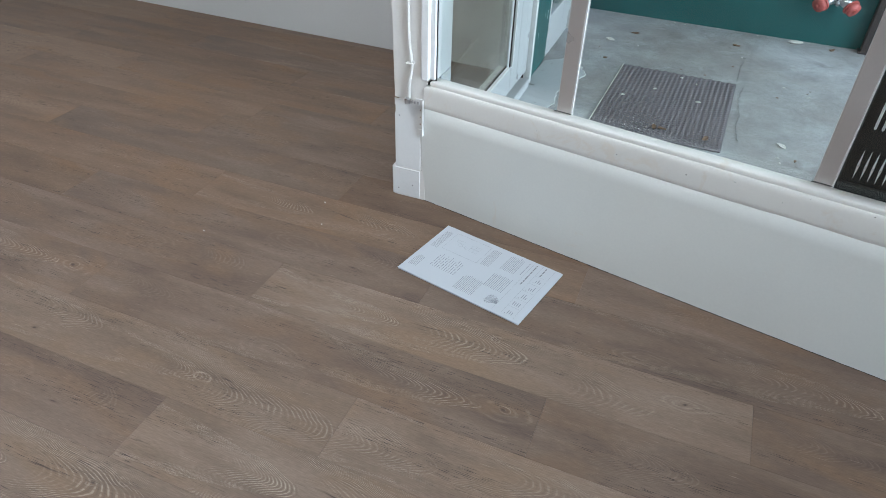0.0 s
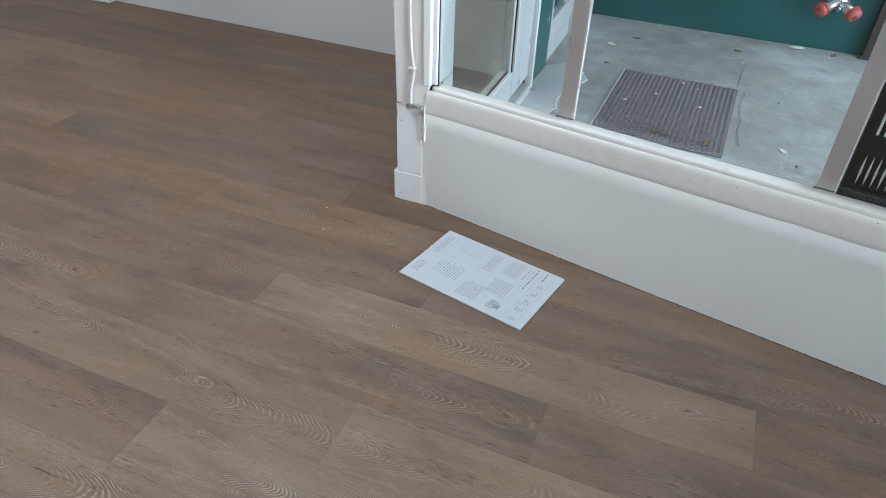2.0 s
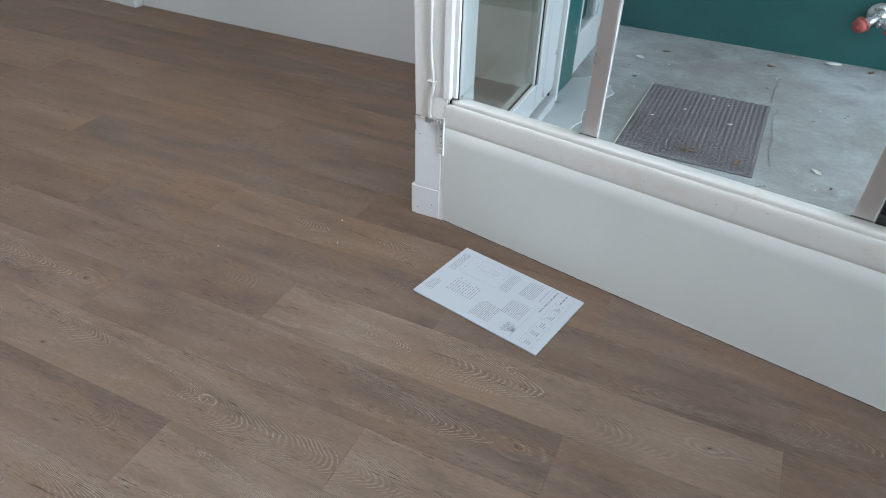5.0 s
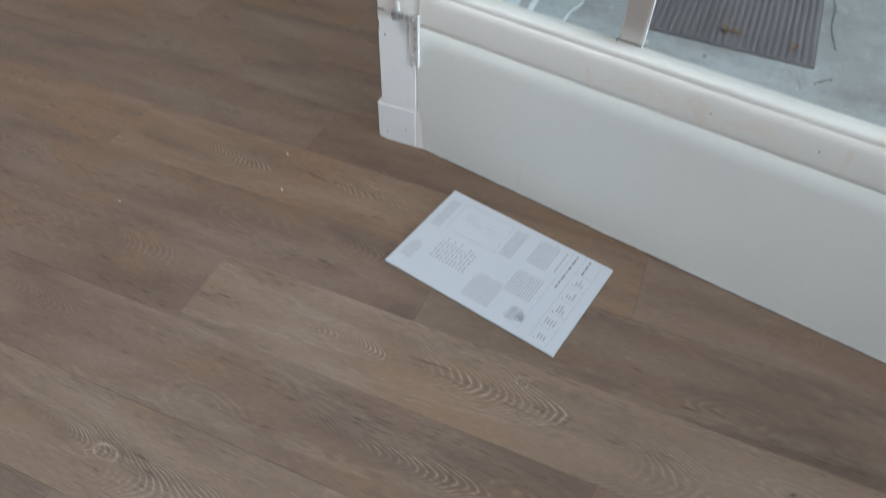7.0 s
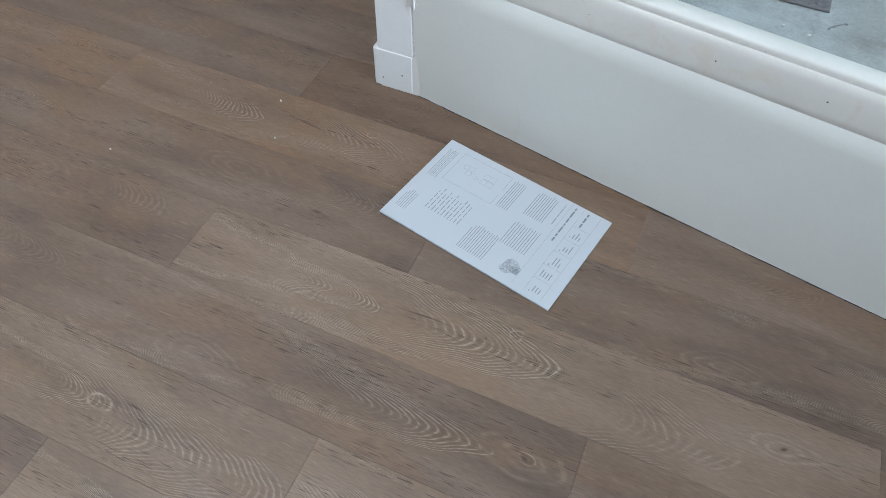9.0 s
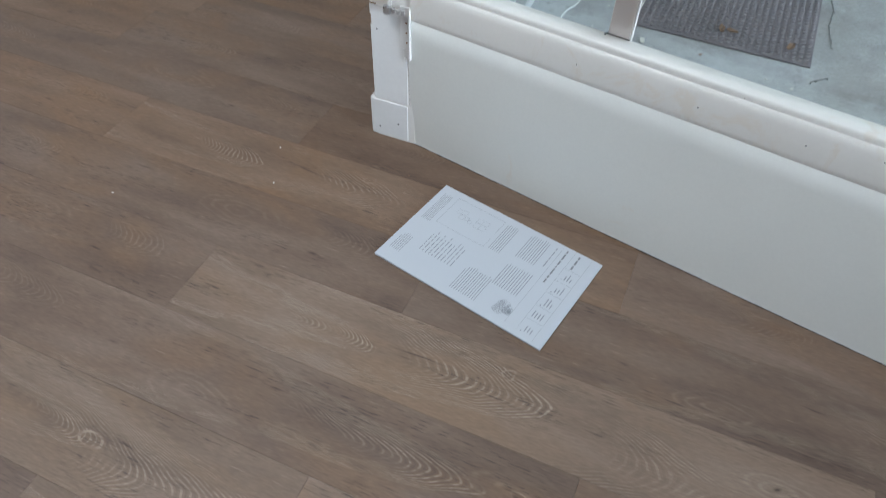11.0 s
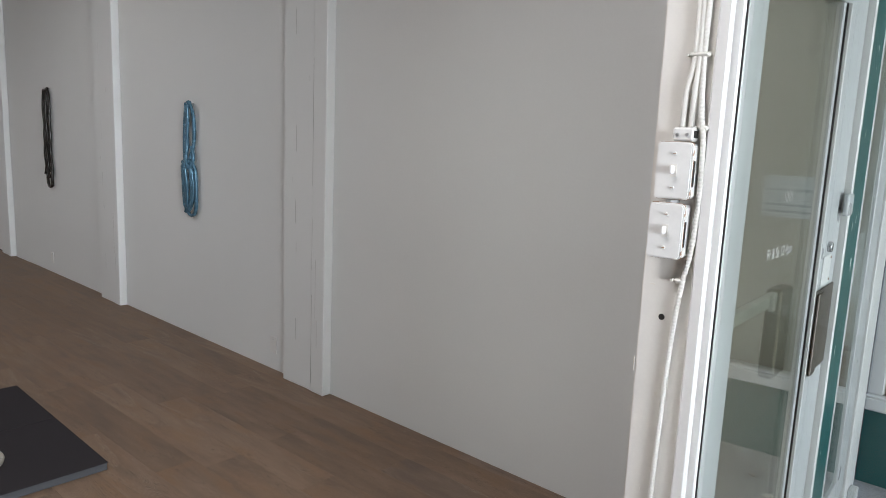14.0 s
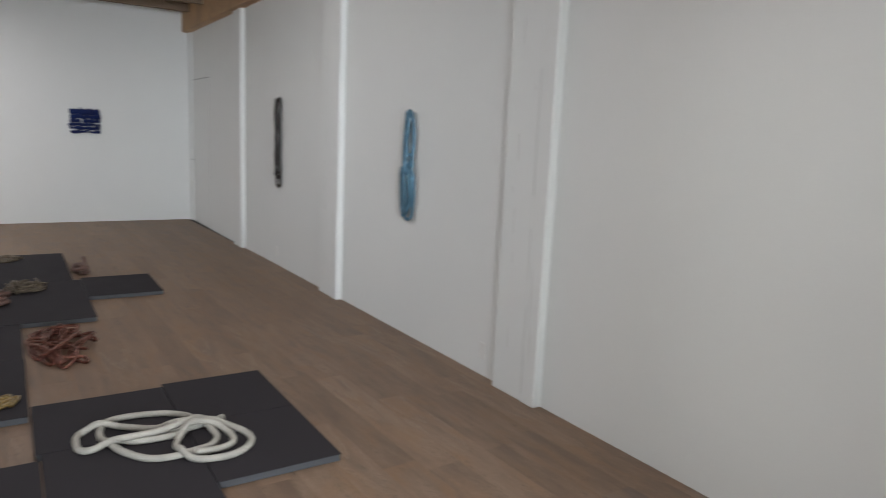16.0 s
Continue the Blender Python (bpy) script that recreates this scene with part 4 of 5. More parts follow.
# fire-hose inlet on the green wall
inlet = thing("fire_inlet", Matrix.Translation((0.555, NY, 0.225)), "twin fire-hose inlet with red caps on the green wall", "fire inlet")
body = cyl((0, 0.0, 0.03), (0, -0.10, 0.03), 0.035)
cyl((0, -0.07, 0.03), (-0.075, -0.13, -0.005), 0.026, bm=body)
cyl((0, -0.07, 0.03), (0.075, -0.13, -0.005), 0.026, bm=body)
part("body", body, CHROME, inlet, "dull metal body", True)
part("wall_flange", cyl((0, -0.001, 0.03), (0, -0.014, 0.03), 0.06, sides=24), CHROME, inlet, "", True)
for sx in (-1, 1):
    c = part("cap", cyl((sx * 0.074, -0.127, -0.004), (sx * 0.092, -0.147, -0.015), 0.038, 0.036, 20), RED, inlet, "faded red cap", True)
    part("cap_rim", cyl((sx * 0.070, -0.122, -0.001), (sx * 0.0745, -0.127, -0.0045), 0.043, sides=20), RED, c)
    part("cap_boss", cyl((sx * 0.092, -0.147, -0.015), (sx * 0.098, -0.154, -0.019), 0.010, sides=10), RED, c)
part("pin_plug", cyl((0.004, -0.10, 0.01), (0.004, -0.125, 0.0), 0.011), CHROME, inlet, "", True)
pipe_post = thing("steel_post", Matrix.Translation((0.785, NY - 0.035, GROUND)), "dark brown steel post at the green wall", "post")
part("shaft", box(-0.022, 0.022, -0.03, 0.03, 0.0, 2.55, 0.003), BROWN_STEEL, pipe_post)
part("foot", box(-0.035, 0.035, -0.034, 0.034, 0.0, 0.012, 0.002), BROWN_STEEL, pipe_post)

# ---- ground outside ----
ground = part("ground", prism([(-400, -400), (400, -400), (400, 400), (-400, 400)], -0.6, -0.16), ASPHALT)
tagged(ground, "asphalt street ground outside", "ground", kind="structure")
pavement = part("pavement", prism([(-0.90, 1.95), (-0.70, window_line(-0.7) + 0.036), (4.80, window_line(4.8) + 0.036), (4.82, -6), (9.0, -6), (9.0, 12), (2.6, 12), (2.6, NY + 0.1), (-0.90, NY + 0.1)], -0.159, GROUND), CONCRETE)
tagged(pavement, "worn grey concrete floor of the recessed entrance", "pavement", kind="structure")


def jagged(pts, n, amount, seed):
    r = random.Random(seed)
    out = []
    for (ax, ay), (bx, by) in zip(pts, pts[1:] + pts[:1]):
        for i in range(n):
            u = i / n
            out.append((ax + (bx - ax) * u + r.uniform(-amount, amount), ay + (by - ay) * u + r.uniform(-amount, amount)))
    return out


patch = part("skim_patch", prism(jagged([(-0.80, 1.98), (-0.66, 2.02), (-0.66, 2.45), (-0.641, 2.746), (-0.607, 2.94), (-0.632, 3.054), (-0.598, 3.215), (-0.552, 3.33), (-0.62, 3.458), (-0.661, 3.499), (-0.738, 3.478), (-0.80, 3.42)], 6, 0.006, 3), GROUND + 0.0004, GROUND + 0.0042), PALE_CONCRETE)
tagged(patch, "pale skim of cement with a broken edge on the concrete", "patch", kind="structure")
patch2 = part("skim_patch", prism(jagged([(-0.30, 2.02), (0.05, 2.0), (0.34, 2.1), (0.30, 2.62), (0.12, 2.70), (-0.10, 2.66), (-0.28, 2.72), (-0.33, 2.4)], 5, 0.014, 8), GROUND + 0.0002, GROUND + 0.0022), CONCRETE)
tagged(patch2, "uneven cement patch before the steel mat", "patch", kind="structure")
rim_pts = [Vector((x, y, GROUND + 0.0040)) for x, y in jagged([(-0.66, 2.45), (-0.641, 2.746), (-0.607, 2.94), (-0.632, 3.054), (-0.598, 3.215), (-0.552, 3.33), (-0.62, 3.458), (-0.661, 3.499), (-0.738, 3.478)], 6, 0.006, 4)[:48]]
part("rim", tube(rim_pts, 0.0022, 5), STICKER_WHITE, patch, "chalky broken edge")
pits = bmesh.new()
pit_rg = random.Random(14)
for i in range(26):
    x, y, w = pit_rg.uniform(-0.78, -0.645), pit_rg.uniform(2.3, 3.42), pit_rg.uniform(0.003, 0.010)
    cyl((x, y, GROUND + 0.0035), (x, y, GROUND + 0.0045), w, sides=7, bm=pits)
tagged(part("pits", pits, CONCRETE, patch, "small grey pits in the skim"), kind="stuff")
crack_mat = surface("crack_shadow", (0.27, 0.27, 0.265), 0.9, vary=0.3, relief=0)
for pts, seed in (([(0.18, 3.98), (0.165, 3.8), (0.16, 3.62)], 2), ([(0.20, 3.56), (0.185, 3.38), (0.205, 3.2), (0.198, 3.08), (0.215, 2.94)], 5), ([(0.115, 2.70), (0.125, 2.66), (0.118, 2.60)], 6), ([(0.165, 2.70), (0.185, 2.725), (0.215, 2.75)], 7), ([(0.03, 2.33), (0.06, 2.30), (0.10, 2.31)], 9)):
    r = random.Random(seed)
    line = [(p.x + r.uniform(-0.0045, 0.0045), p.y + r.uniform(-0.005, 0.005)) for p in spline([(a, b, 0) for a, b in pts], 14)]
    wv = [0.0002 + 0.0013 * r.random() ** 4 for _ in line]
    bm = bmesh.new()
    sides = []
    for i, ((x, y), w) in enumerate(zip(line, wv)):
        (ax, ay), (bx, by) = line[max(0, i - 1)], line[min(len(line) - 1, i + 1)]
        d = max(1e-6, math.hypot(bx - ax, by - ay))
        nx, ny = -(by - ay) / d * w, (bx - ax) / d * w
        sides.append([bm.verts.new((x + k * nx, y + k * ny, GROUND + z)) for k, z in ((1, 0.0003), (1, 0.0026), (-1, 0.0026), (-1, 0.0003))])
    for a, b in zip(sides, sides[1:]):
        for k in range(3):
            bm.faces.new((a[k], b[k], b[k + 1], a[k + 1]))
    cr = part("crack", bm, crack_mat)
    tagged(cr, "thin dark crack in the concrete", "crack", kind="structure")

# checker-plate mat
MATP = Matrix.Translation((-0.124, 3.172, GROUND + 0.0005)) @ pose(0, 0, 0, 0, 0, -0.4)
mat_thing = thing("steel_door_mat", MATP, "grey-brown raised-pattern door mat with dry leaves on it", "door mat")
part("plate", box(-0.285, 0.285, -0.388, 0.388, 0.0, 0.007, 0.002), MAT_STEEL, mat_thing)
part("edge_strip", box(-0.2885, -0.2853, -0.388, 0.388, 0.0, 0.0085, 0.001), LITTER, mat_thing, "pale worn edge")
treads = bmesh.new()
for i in range(25):
    for j in range(35):
        x, y = -0.270 + i * 0.0225, -0.374 + j * 0.0219 + (0.011 if i % 2 else 0.0)
        pts = [(-0.0062, -0.0016), (0, -0.0036), (0.0062, -0.0016), (0.0062, 0.0016), (0, 0.0036), (-0.0062, 0.0016)]
        c, s = math.cos(0.25), math.sin(0.25)
        vs = [treads.verts.new((x + px * c - py * s, y + px * s + py * c, 0.0108)) for px, py in pts]
        ws = [treads.verts.new((x + 1.5 * (px * c - py * s), y + 1.5 * (px * s + py * c), 0.0071)) for px, py in pts]
        treads.faces.new(vs)
        for k in range(6):
            treads.faces.new((ws[k], ws[(k + 1) % 6], vs[(k + 1) % 6], vs[k]))
tagged(part("tread_pattern", treads, MAT_STEEL, mat_thing), kind="stuff")

# dry leaves, chips and litter on the concrete
rg = random.Random(11)


def scrap(name, x, y, z, size, material, label, category, group):
    ob = thing(name, pose(x, y, z, 0, 0, rg.uniform(0, 360)), label, category, group)
    b = bmesh.new()
    n = 7
    vs = []
    for k in range(n):
        a = 2 * math.pi * k / n
        rr = size * rg.uniform(0.6, 1.0)
        vs.append((rr * math.cos(a), 0.5 * rr * math.sin(a)))
    top = [b.verts.new((px, py, 0.0015 + 0.25 * size * rg.random())) for px, py in vs]
    low = [b.verts.new((px * 0.9, py * 0.9, 0.0004)) for px, py in vs]
    mid = b.verts.new((0, 0, 0.004))
    for k in range(n):
        b.faces.new((top[k], top[(k + 1) % n], mid))
        b.faces.new((low[k], low[(k + 1) % n], top[(k + 1) % n], top[k]))
    b.faces.new(low[::-1])
    part("scrap", b, material, ob)


TOPM = GROUND + 0.0115
for x, y, s, m in ((-0.555, 3.913, 0.035, LITTER), (-0.448, 4.087, 0.03, LEAF), (0.12, 4.154, 0.028, LEAF), (0.395, 2.966, 0.03, LITTER), (-0.52, 3.62, 0.02, LEAF), (0.62, 4.33, 0.03, LEAF), (0.45, 2.85, 0.015, LEAF), (-0.36, 2.7, 0.02, LITTER)):
    scrap("litter_scrap" if m is LITTER else "dry_leaf", x, y, GROUND + 0.0005, s, m, "pale scrap of litter on the concrete" if m is LITTER else "dry brown leaf on the concrete", "litter" if m is LITTER else "leaf", "scraps on the concrete")
for x, y, s, m in ((0.011, 3.236, 0.016, LITTER), (-0.135, 2.876, 0.03, LEAF), (0.09, 2.865, 0.028, LEAF), (-0.33, 3.16, 0.012, LITTER), (-0.20, 3.3, 0.014, LITTER), (-0.02, 3.45, 0.011, LITTER), (-0.1, 3.5, 0.012, LITTER), (-0.1, 2.88, 0.022, LEAF)):
    scrap("litter_scrap" if m is LITTER else "dry_leaf", x, y, TOPM, s, m, "pale scrap of litter on the mat" if m is LITTER else "dry brown leaf on the mat", "litter" if m is LITTER else "leaf", "scraps on the mat")
for i in range(34):
    x, y = rg.uniform(-0.6, 0.75), rg.uniform(2.3, 4.38)
    if abs(x + 0.134) < 0.31 and abs(y - 3.196) < 0.40:
        continue
    m = LITTER if rg.random() < 0.55 else LEAF
    scrap("crumb", x, y, GROUND + 0.0044, rg.uniform(0.004, 0.010), m, "pale crumb on the worn concrete" if m is LITTER else "brown crumb on the worn concrete", "litter", "crumbs on the concrete")
for i in range(16):
    x, y = -0.75 + 0.095 * i + rg.uniform(-0.03, 0.03), rg.uniform(4.385, 4.408)
    scrap("crumb", x, y, GROUND + 0.0004, rg.uniform(0.004, 0.008), LITTER, "pale crumb at the foot of the green wall", "litter", "crumbs on the concrete")
bag = thing("crumpled_wrapper", pose(0.43, 4.36, GROUND + 0.0005, 0, 0, 20), "crumpled white wrapper by the green wall", "wrapper")
b = bmesh.new()
bmesh.ops.create_icosphere(b, subdivisions=2, radius=0.036)
for v in b.verts:
    v.co = Vector((v.co.x * 1.3, v.co.y * 0.6, v.co.z * 0.2 + 0.008)) * (1 + 0.25 * noise.noise(v.co * 40))
    v.co.z = max(0.0, v.co.z)
part("film", b, LITTER, bag)

for x, y, size, m in ((-1.09, 1.70, 0.005, LITTER), (-1.03, 1.58, 0.0045, LITTER), (-0.74, 1.75, 0.004, LEAF), (-1.36, 1.38, 0.004, LITTER)):
    scrap("crumb", x, y, 0.0, size, m, "pale crumb lying on the oak floor" if m is LITTER else "brown crumb lying on the oak floor", "litter", "crumbs on the floor")

# ---- pile of printed sheets on the floor ----
PAGE = Matrix.Translation((-0.6915, 1.4825, 0.0)) @ pose(0, 0, 0, 0, 0, -11.3)
pile = thing("paper_stack", PAGE, "stack of white printed handouts lying on the oak floor", "paper stack")
PL, PW = 0.4318, 0.2794
rg = random.Random(21)
for k in range(6):
    dx, dy, tz = rg.uniform(-0.0012, 0.0012), rg.uniform(-0.0012, 0.0012), 0.0009 * k
    part("sheet", box(dx, PL + dx, dy, PW + dy, 0.0003 + tz, 0.0011 + tz), PAPER, pile)
TOP = 0.0003 + 0.0009 * 5 + 0.0008


def text_block(u0, u1, v0, v1, lines, ink, thick=0.45, ragged=0.12, seed=0, words=False):
    """Unreadable text: bars across the page's short side, one below the other along its length."""
    r = random.Random(seed)
    bm = bmesh.new()
    step = (u1 - u0) * PL / lines
    for i in range(lines):
        x = u0 * PL + i * step
        a, b = v0 * PW, (v1 - (v1 - v0) * ragged * r.random() * (2.5 if i == 0 else 1)) * PW
        if words:
            y = a
            while y < b - 0.004:
                w = min(b - y, r.uniform(0.006, 0.022))
                box(x, x + step * thick, y, y + w, TOP + 0.00005, TOP + 0.0002, bm=bm)
                y += w + 0.004
        else:
            box(x, x + step * thick, a, b, TOP + 0.00005, TOP + 0.0002, bm=bm)
    part("text_block", bm, ink, pile, "block of small grey print")


text_block(0.035, 0.095, 0.55, 0.92, 6, INK_PALE, 0.26, 0.1, 1)
text_block(0.03, 0.10, 0.13, 0.34, 6, INK_PALE, 0.26, 0.1, 2)
text_block(0.165, 0.385, 0.25, 0.51, 11, INK_PALE, 0.22, 0.3, 3, True)
text_block(0.455, 0.53, 0.60, 0.93, 6, INK_PALE, 0.26, 0.1, 4)
text_block(0.60, 0.72, 0.66, 0.96, 9, INK_PALE, 0.26, 0.08, 5)
text_block(0.44, 0.60, 0.08, 0.36, 12, INK_PALE, 0.26, 0.1, 6)
text_block(0.60, 0.755, 0.31, 0.57, 11, INK_PALE, 0.26, 0.1, 7)
text_block(0.752, 0.770, 0.70, 0.96, 1, INK_PALE, 0.3, 0.0, 8, True)
text_block(0.805, 0.838, 0.56, 0.97, 1, INK, 0.28, 0.0, 9, True)
text_block(0.876, 0.912, 0.80, 0.97, 1, INK, 0.28, 0.0, 10, True)
for k, v in enumerate((0.07, 0.22, 0.36, 0.52, 0.67)):
    text_block(0.868, 0.930, v, v + 0.085, 4, INK_PALE, 0.35, 0.5, 20 + k)
rule = bmesh.new()
for u, v0, v1 in ((0.78, 0.05, 0.985), (0.848, 0.05, 0.985), (0.945, 0.03, 0.97)):
    box(u * PL, u * PL + 0.0005, v0 * PW, v1 * PW, TOP + 0.00005, TOP + 0.00018, bm=rule)
for v in (0.19, 0.335, 0.49, 0.635, 0.785):
    box(0.849 * PL, 0.944 * PL, v * PW, v * PW + 0.0005, TOP + 0.00005, TOP + 0.00018, bm=rule)
part("rule_lines", rule, INK_PALE, pile)
plan = bmesh.new()
for a in ((0.12, 0.43, 0.585, 0.587), (0.12, 0.43, 0.928, 0.930), (0.12, 0.1215, 0.587, 0.928), (0.4285, 0.43, 0.587, 0.70), (0.4285, 0.43, 0.76, 0.928)):
    box(a[0] * PL, a[1] * PL, a[2] * PW, a[3] * PW, TOP + 0.00005, TOP + 0.00018, bm=plan)
for u, v, s in ((0.17, 0.78, 0.03), (0.20, 0.79, 0.03), (0.20, 0.73, 0.03), (0.235, 0.745, 0.022), (0.26, 0.73, 0.02), (0.30, 0.72, 0.035), (0.30, 0.78, 0.035), (0.335, 0.72, 0.035), (0.335, 0.78, 0.035)):
    x, y, w = u * PL, v * PW, s * PL
    for q in ((x, x + w, y, y + 0.0004), (x, x + w, y + w, y + w + 0.0004), (x, x + 0.0004, y, y + w), (x + w, x + w + 0.0004, y, y + w)):
        box(*q, TOP + 0.00005, TOP + 0.00018, bm=plan)
part("printed_floor_plan", plan, INK_PALE, pile, "thin printed plan drawing")
emblem = bmesh.new()
rg = random.Random(5)
for k in range(34):
    a, q = rg.uniform(0, 6.28), 0.021 * math.sqrt(rg.random())
    cx, cy, rr = 0.725 * PL + q * math.cos(a), 0.155 * PW + 0.8 * q * math.sin(a), rg.uniform(0.003, 0.006)
    ring = [Vector((cx + rr * math.cos(t * 0.7), cy + rr * math.sin(t * 0.7), TOP + 0.0002)) for t in range(9)]
    tube(ring, 0.00035, 4, True, emblem)
part("printed_emblem", emblem, INK_PALE, pile, "round filigree emblem")

# ---- charcoal mats with rope pieces ----


def mat_piece(x0, x1, y0, y1, h=0.040, label="charcoal foam mat lying on the oak floor"):
    ob = thing("floor_mat", Matrix.Translation(((x0 + x1) / 2, (y0 + y1) / 2, 0.0)), label, "mat", "charcoal floor mats")
    w, d = (x1 - x0) / 2, (y1 - y0) / 2
    part("core", box(-w + 0.004, w - 0.004, -d + 0.004, d - 0.004, 0.0005, h - 0.004, 0.003), FOAM_EDGE, ob, "grey cut foam edge")
    part("cover", box(-w, w, -d, d, h - 0.0038, h, 0.0015), FOAM, ob)
    return ob


MAT_H = 0.040
mat_piece(-4.745, -4.092, 1.135, 1.738)
mat_piece(-4.088, -3.40, 1.135, 1.738)
mat_piece(-4.700, -4.05, 0.445, 1.131)
mat_piece(-4.046, -3.10, 0.470, 1.131)
mat_piece(-3.98, -3.0, -0.35, 0.463)
mat_piece(-5.60, -4.56, -0.30, 0.436)
mat_piece(-6.50, -5.604, -0.30, 0.430)
mat_piece(-8.05, -6.52, 0.10, 0.965)
mat_piece(-9.68, -8.054, 0.15, 0.900)
mat_piece(-8.14, -7.28, 0.968, 1.615, 0.040)


def rope_thing(name, path, r, z, material, label, closed=False, steps=7, cat="rope"):
    """A cord laid on a surface; each time it crosses itself it climbs over."""
    pts = spline([(a, b, 0) for a, b in path], steps, closed)
    out = []
    for i, p in enumerate(pts):
        lift = 0.0
        for j, q in enumerate(pts[:max(0, i - 6)]):
            d = math.hypot(p.x - q.x, p.y - q.y)
            if d < 2.6 * r:
                lift = max(lift, out[j].z - z - r + 1.9 * r * (1 - (d / (2.6 * r)) ** 2) ** 0.5)
        out.append(Vector((p.x, p.y, z + r + min(lift, 2.2 * r))))
    for _ in range(2):
        out = [out[0]] + [Vector((b.x, b.y, max(b.z, (a.z + c.z) / 2))) for a, b, c in zip(out, out[1:], out[2:])] + [out[-1]]
    for _ in range(5):
        out = [out[0]] + [Vector((b.x, b.y, (a.z + 2 * b.z + c.z) / 4)) for a, b, c in zip(out, out[1:], out[2:])] + [out[-1]]
    ob = thing(name, None, label, cat)
    part("cord", tube(out, r, 10, closed), material, ob, "", True)
    return ob


KNOT = [(-4.06, 1.33), (-4.03, 1.25), (-4.0, 1.15), (-4.01, 0.92), (-4.02, 0.82), (-3.985, 0.80), (-3.95, 0.89), (-3.94, 1.0), (-3.95, 1.1), (-4.02, 1.17), (-4.13, 1.18), (-4.23, 1.09), (-4.28, 0.95), (-4.28, 0.81), (-4.21, 0.75), (-4.09, 0.73),
        (-3.97, 0.76), (-3.84, 0.82), (-3.74, 0.9), (-3.71, 1.0), (-3.73, 1.11), (-3.75, 1.19), (-3.84, 1.24), (-3.96, 1.23), (-4.03, 1.18), (-3.97, 1.0), (-3.95, 0.87), (-3.94, 0.74), (-3.96, 0.64), (-4.05, 0.62), (-4.16, 0.64), (-4.2, 0.72),
        (-4.16, 0.84), (-4.08, 0.96), (-4.03, 1.08), (-3.98, 1.28), (-3.88, 1.36), (-3.75, 1.39), (-3.65, 1.34), (-3.6, 1.24), (-3.62, 1.12), (-3.69, 1.05), (-3.82, 1.04), (-3.92, 1.09), (-3.98, 1.16), (-3.93, 1.27), (-3.82, 1.31), (-3.71, 1.27), (-3.68, 1.1)]
rope_thing("knotted_rope", KNOT, 0.0170, MAT_H, ROPE_WHITE, "thick cream rope loosely knotted on the charcoal mat")


def tangle(name, cx, cy, rx, ry, z, r, loops, material, label, seed, height=0.1):
    """A loose heap of one cord wound back and forth."""
    q = random.Random(seed)
    pts = []
    n = loops * 5
    for i in range(n):
        a = i * 2 * math.pi / 5 * q.uniform(0.8, 1.35) + q.uniform(-0.6, 0.6)
        k = q.uniform(0.35, 1.0)
        h = height * (i / n) * (1.15 - k) + q.uniform(0, height * 0.35) * (1 - k * 0.6)
        pts.append((cx + rx * k * math.cos(a), cy + ry * k * math.sin(a), z + r + h))
    pts[0] = (pts[0][0], pts[0][1], z + r)
    for i in range(0, n, 3):
        pts[i] = (pts[i][0], pts[i][1], z + r)
    ob = thing(name, None, label, "rope")
    part("cord", tube(spline(pts, 7), r, 7), material, ob, "", True)


tangle("tangled_cord", -5.90, 0.67, 0.52, 0.25, 0.0, 0.0115, 9, ROPE_COPPER, "tangled heap of copper-red cord on the oak floor", 3, 0.13)
tangle("coiled_cord", -7.78, 0.47, 0.30, 0.20, MAT_H, 0.0085, 9, ROPE_BROWN, "coiled olive-brown cord on a charcoal mat", 7, 0.10)
tangle("small_cord_bundle", -8.62, 1.01, 0.22, 0.085, 0.0, 0.02, 6, ROPE_DARK, "small dark red-brown cord bundle on the floor", 9, 0.14)
tangle("coiled_cord", -9.35, 0.33, 0.15, 0.18, MAT_H, 0.010, 7, ROPE_BROWN, "flat coil of pale brown cord on the far mat", 12, 0.04)
tangle("dark_cord_bundle", -7.25, 0.25, 0.16, 0.12, MAT_H, 0.02, 6, ROPE_DARK, "dark cord bundle on the edge of a mat", 15, 0.12)
tangle("gold_cord", -4.80, 0.27, 0.12, 0.14, MAT_H, 0.009, 6, ROPE_GOLD, "looped gold cord on a charcoal mat", 18, 0.03)

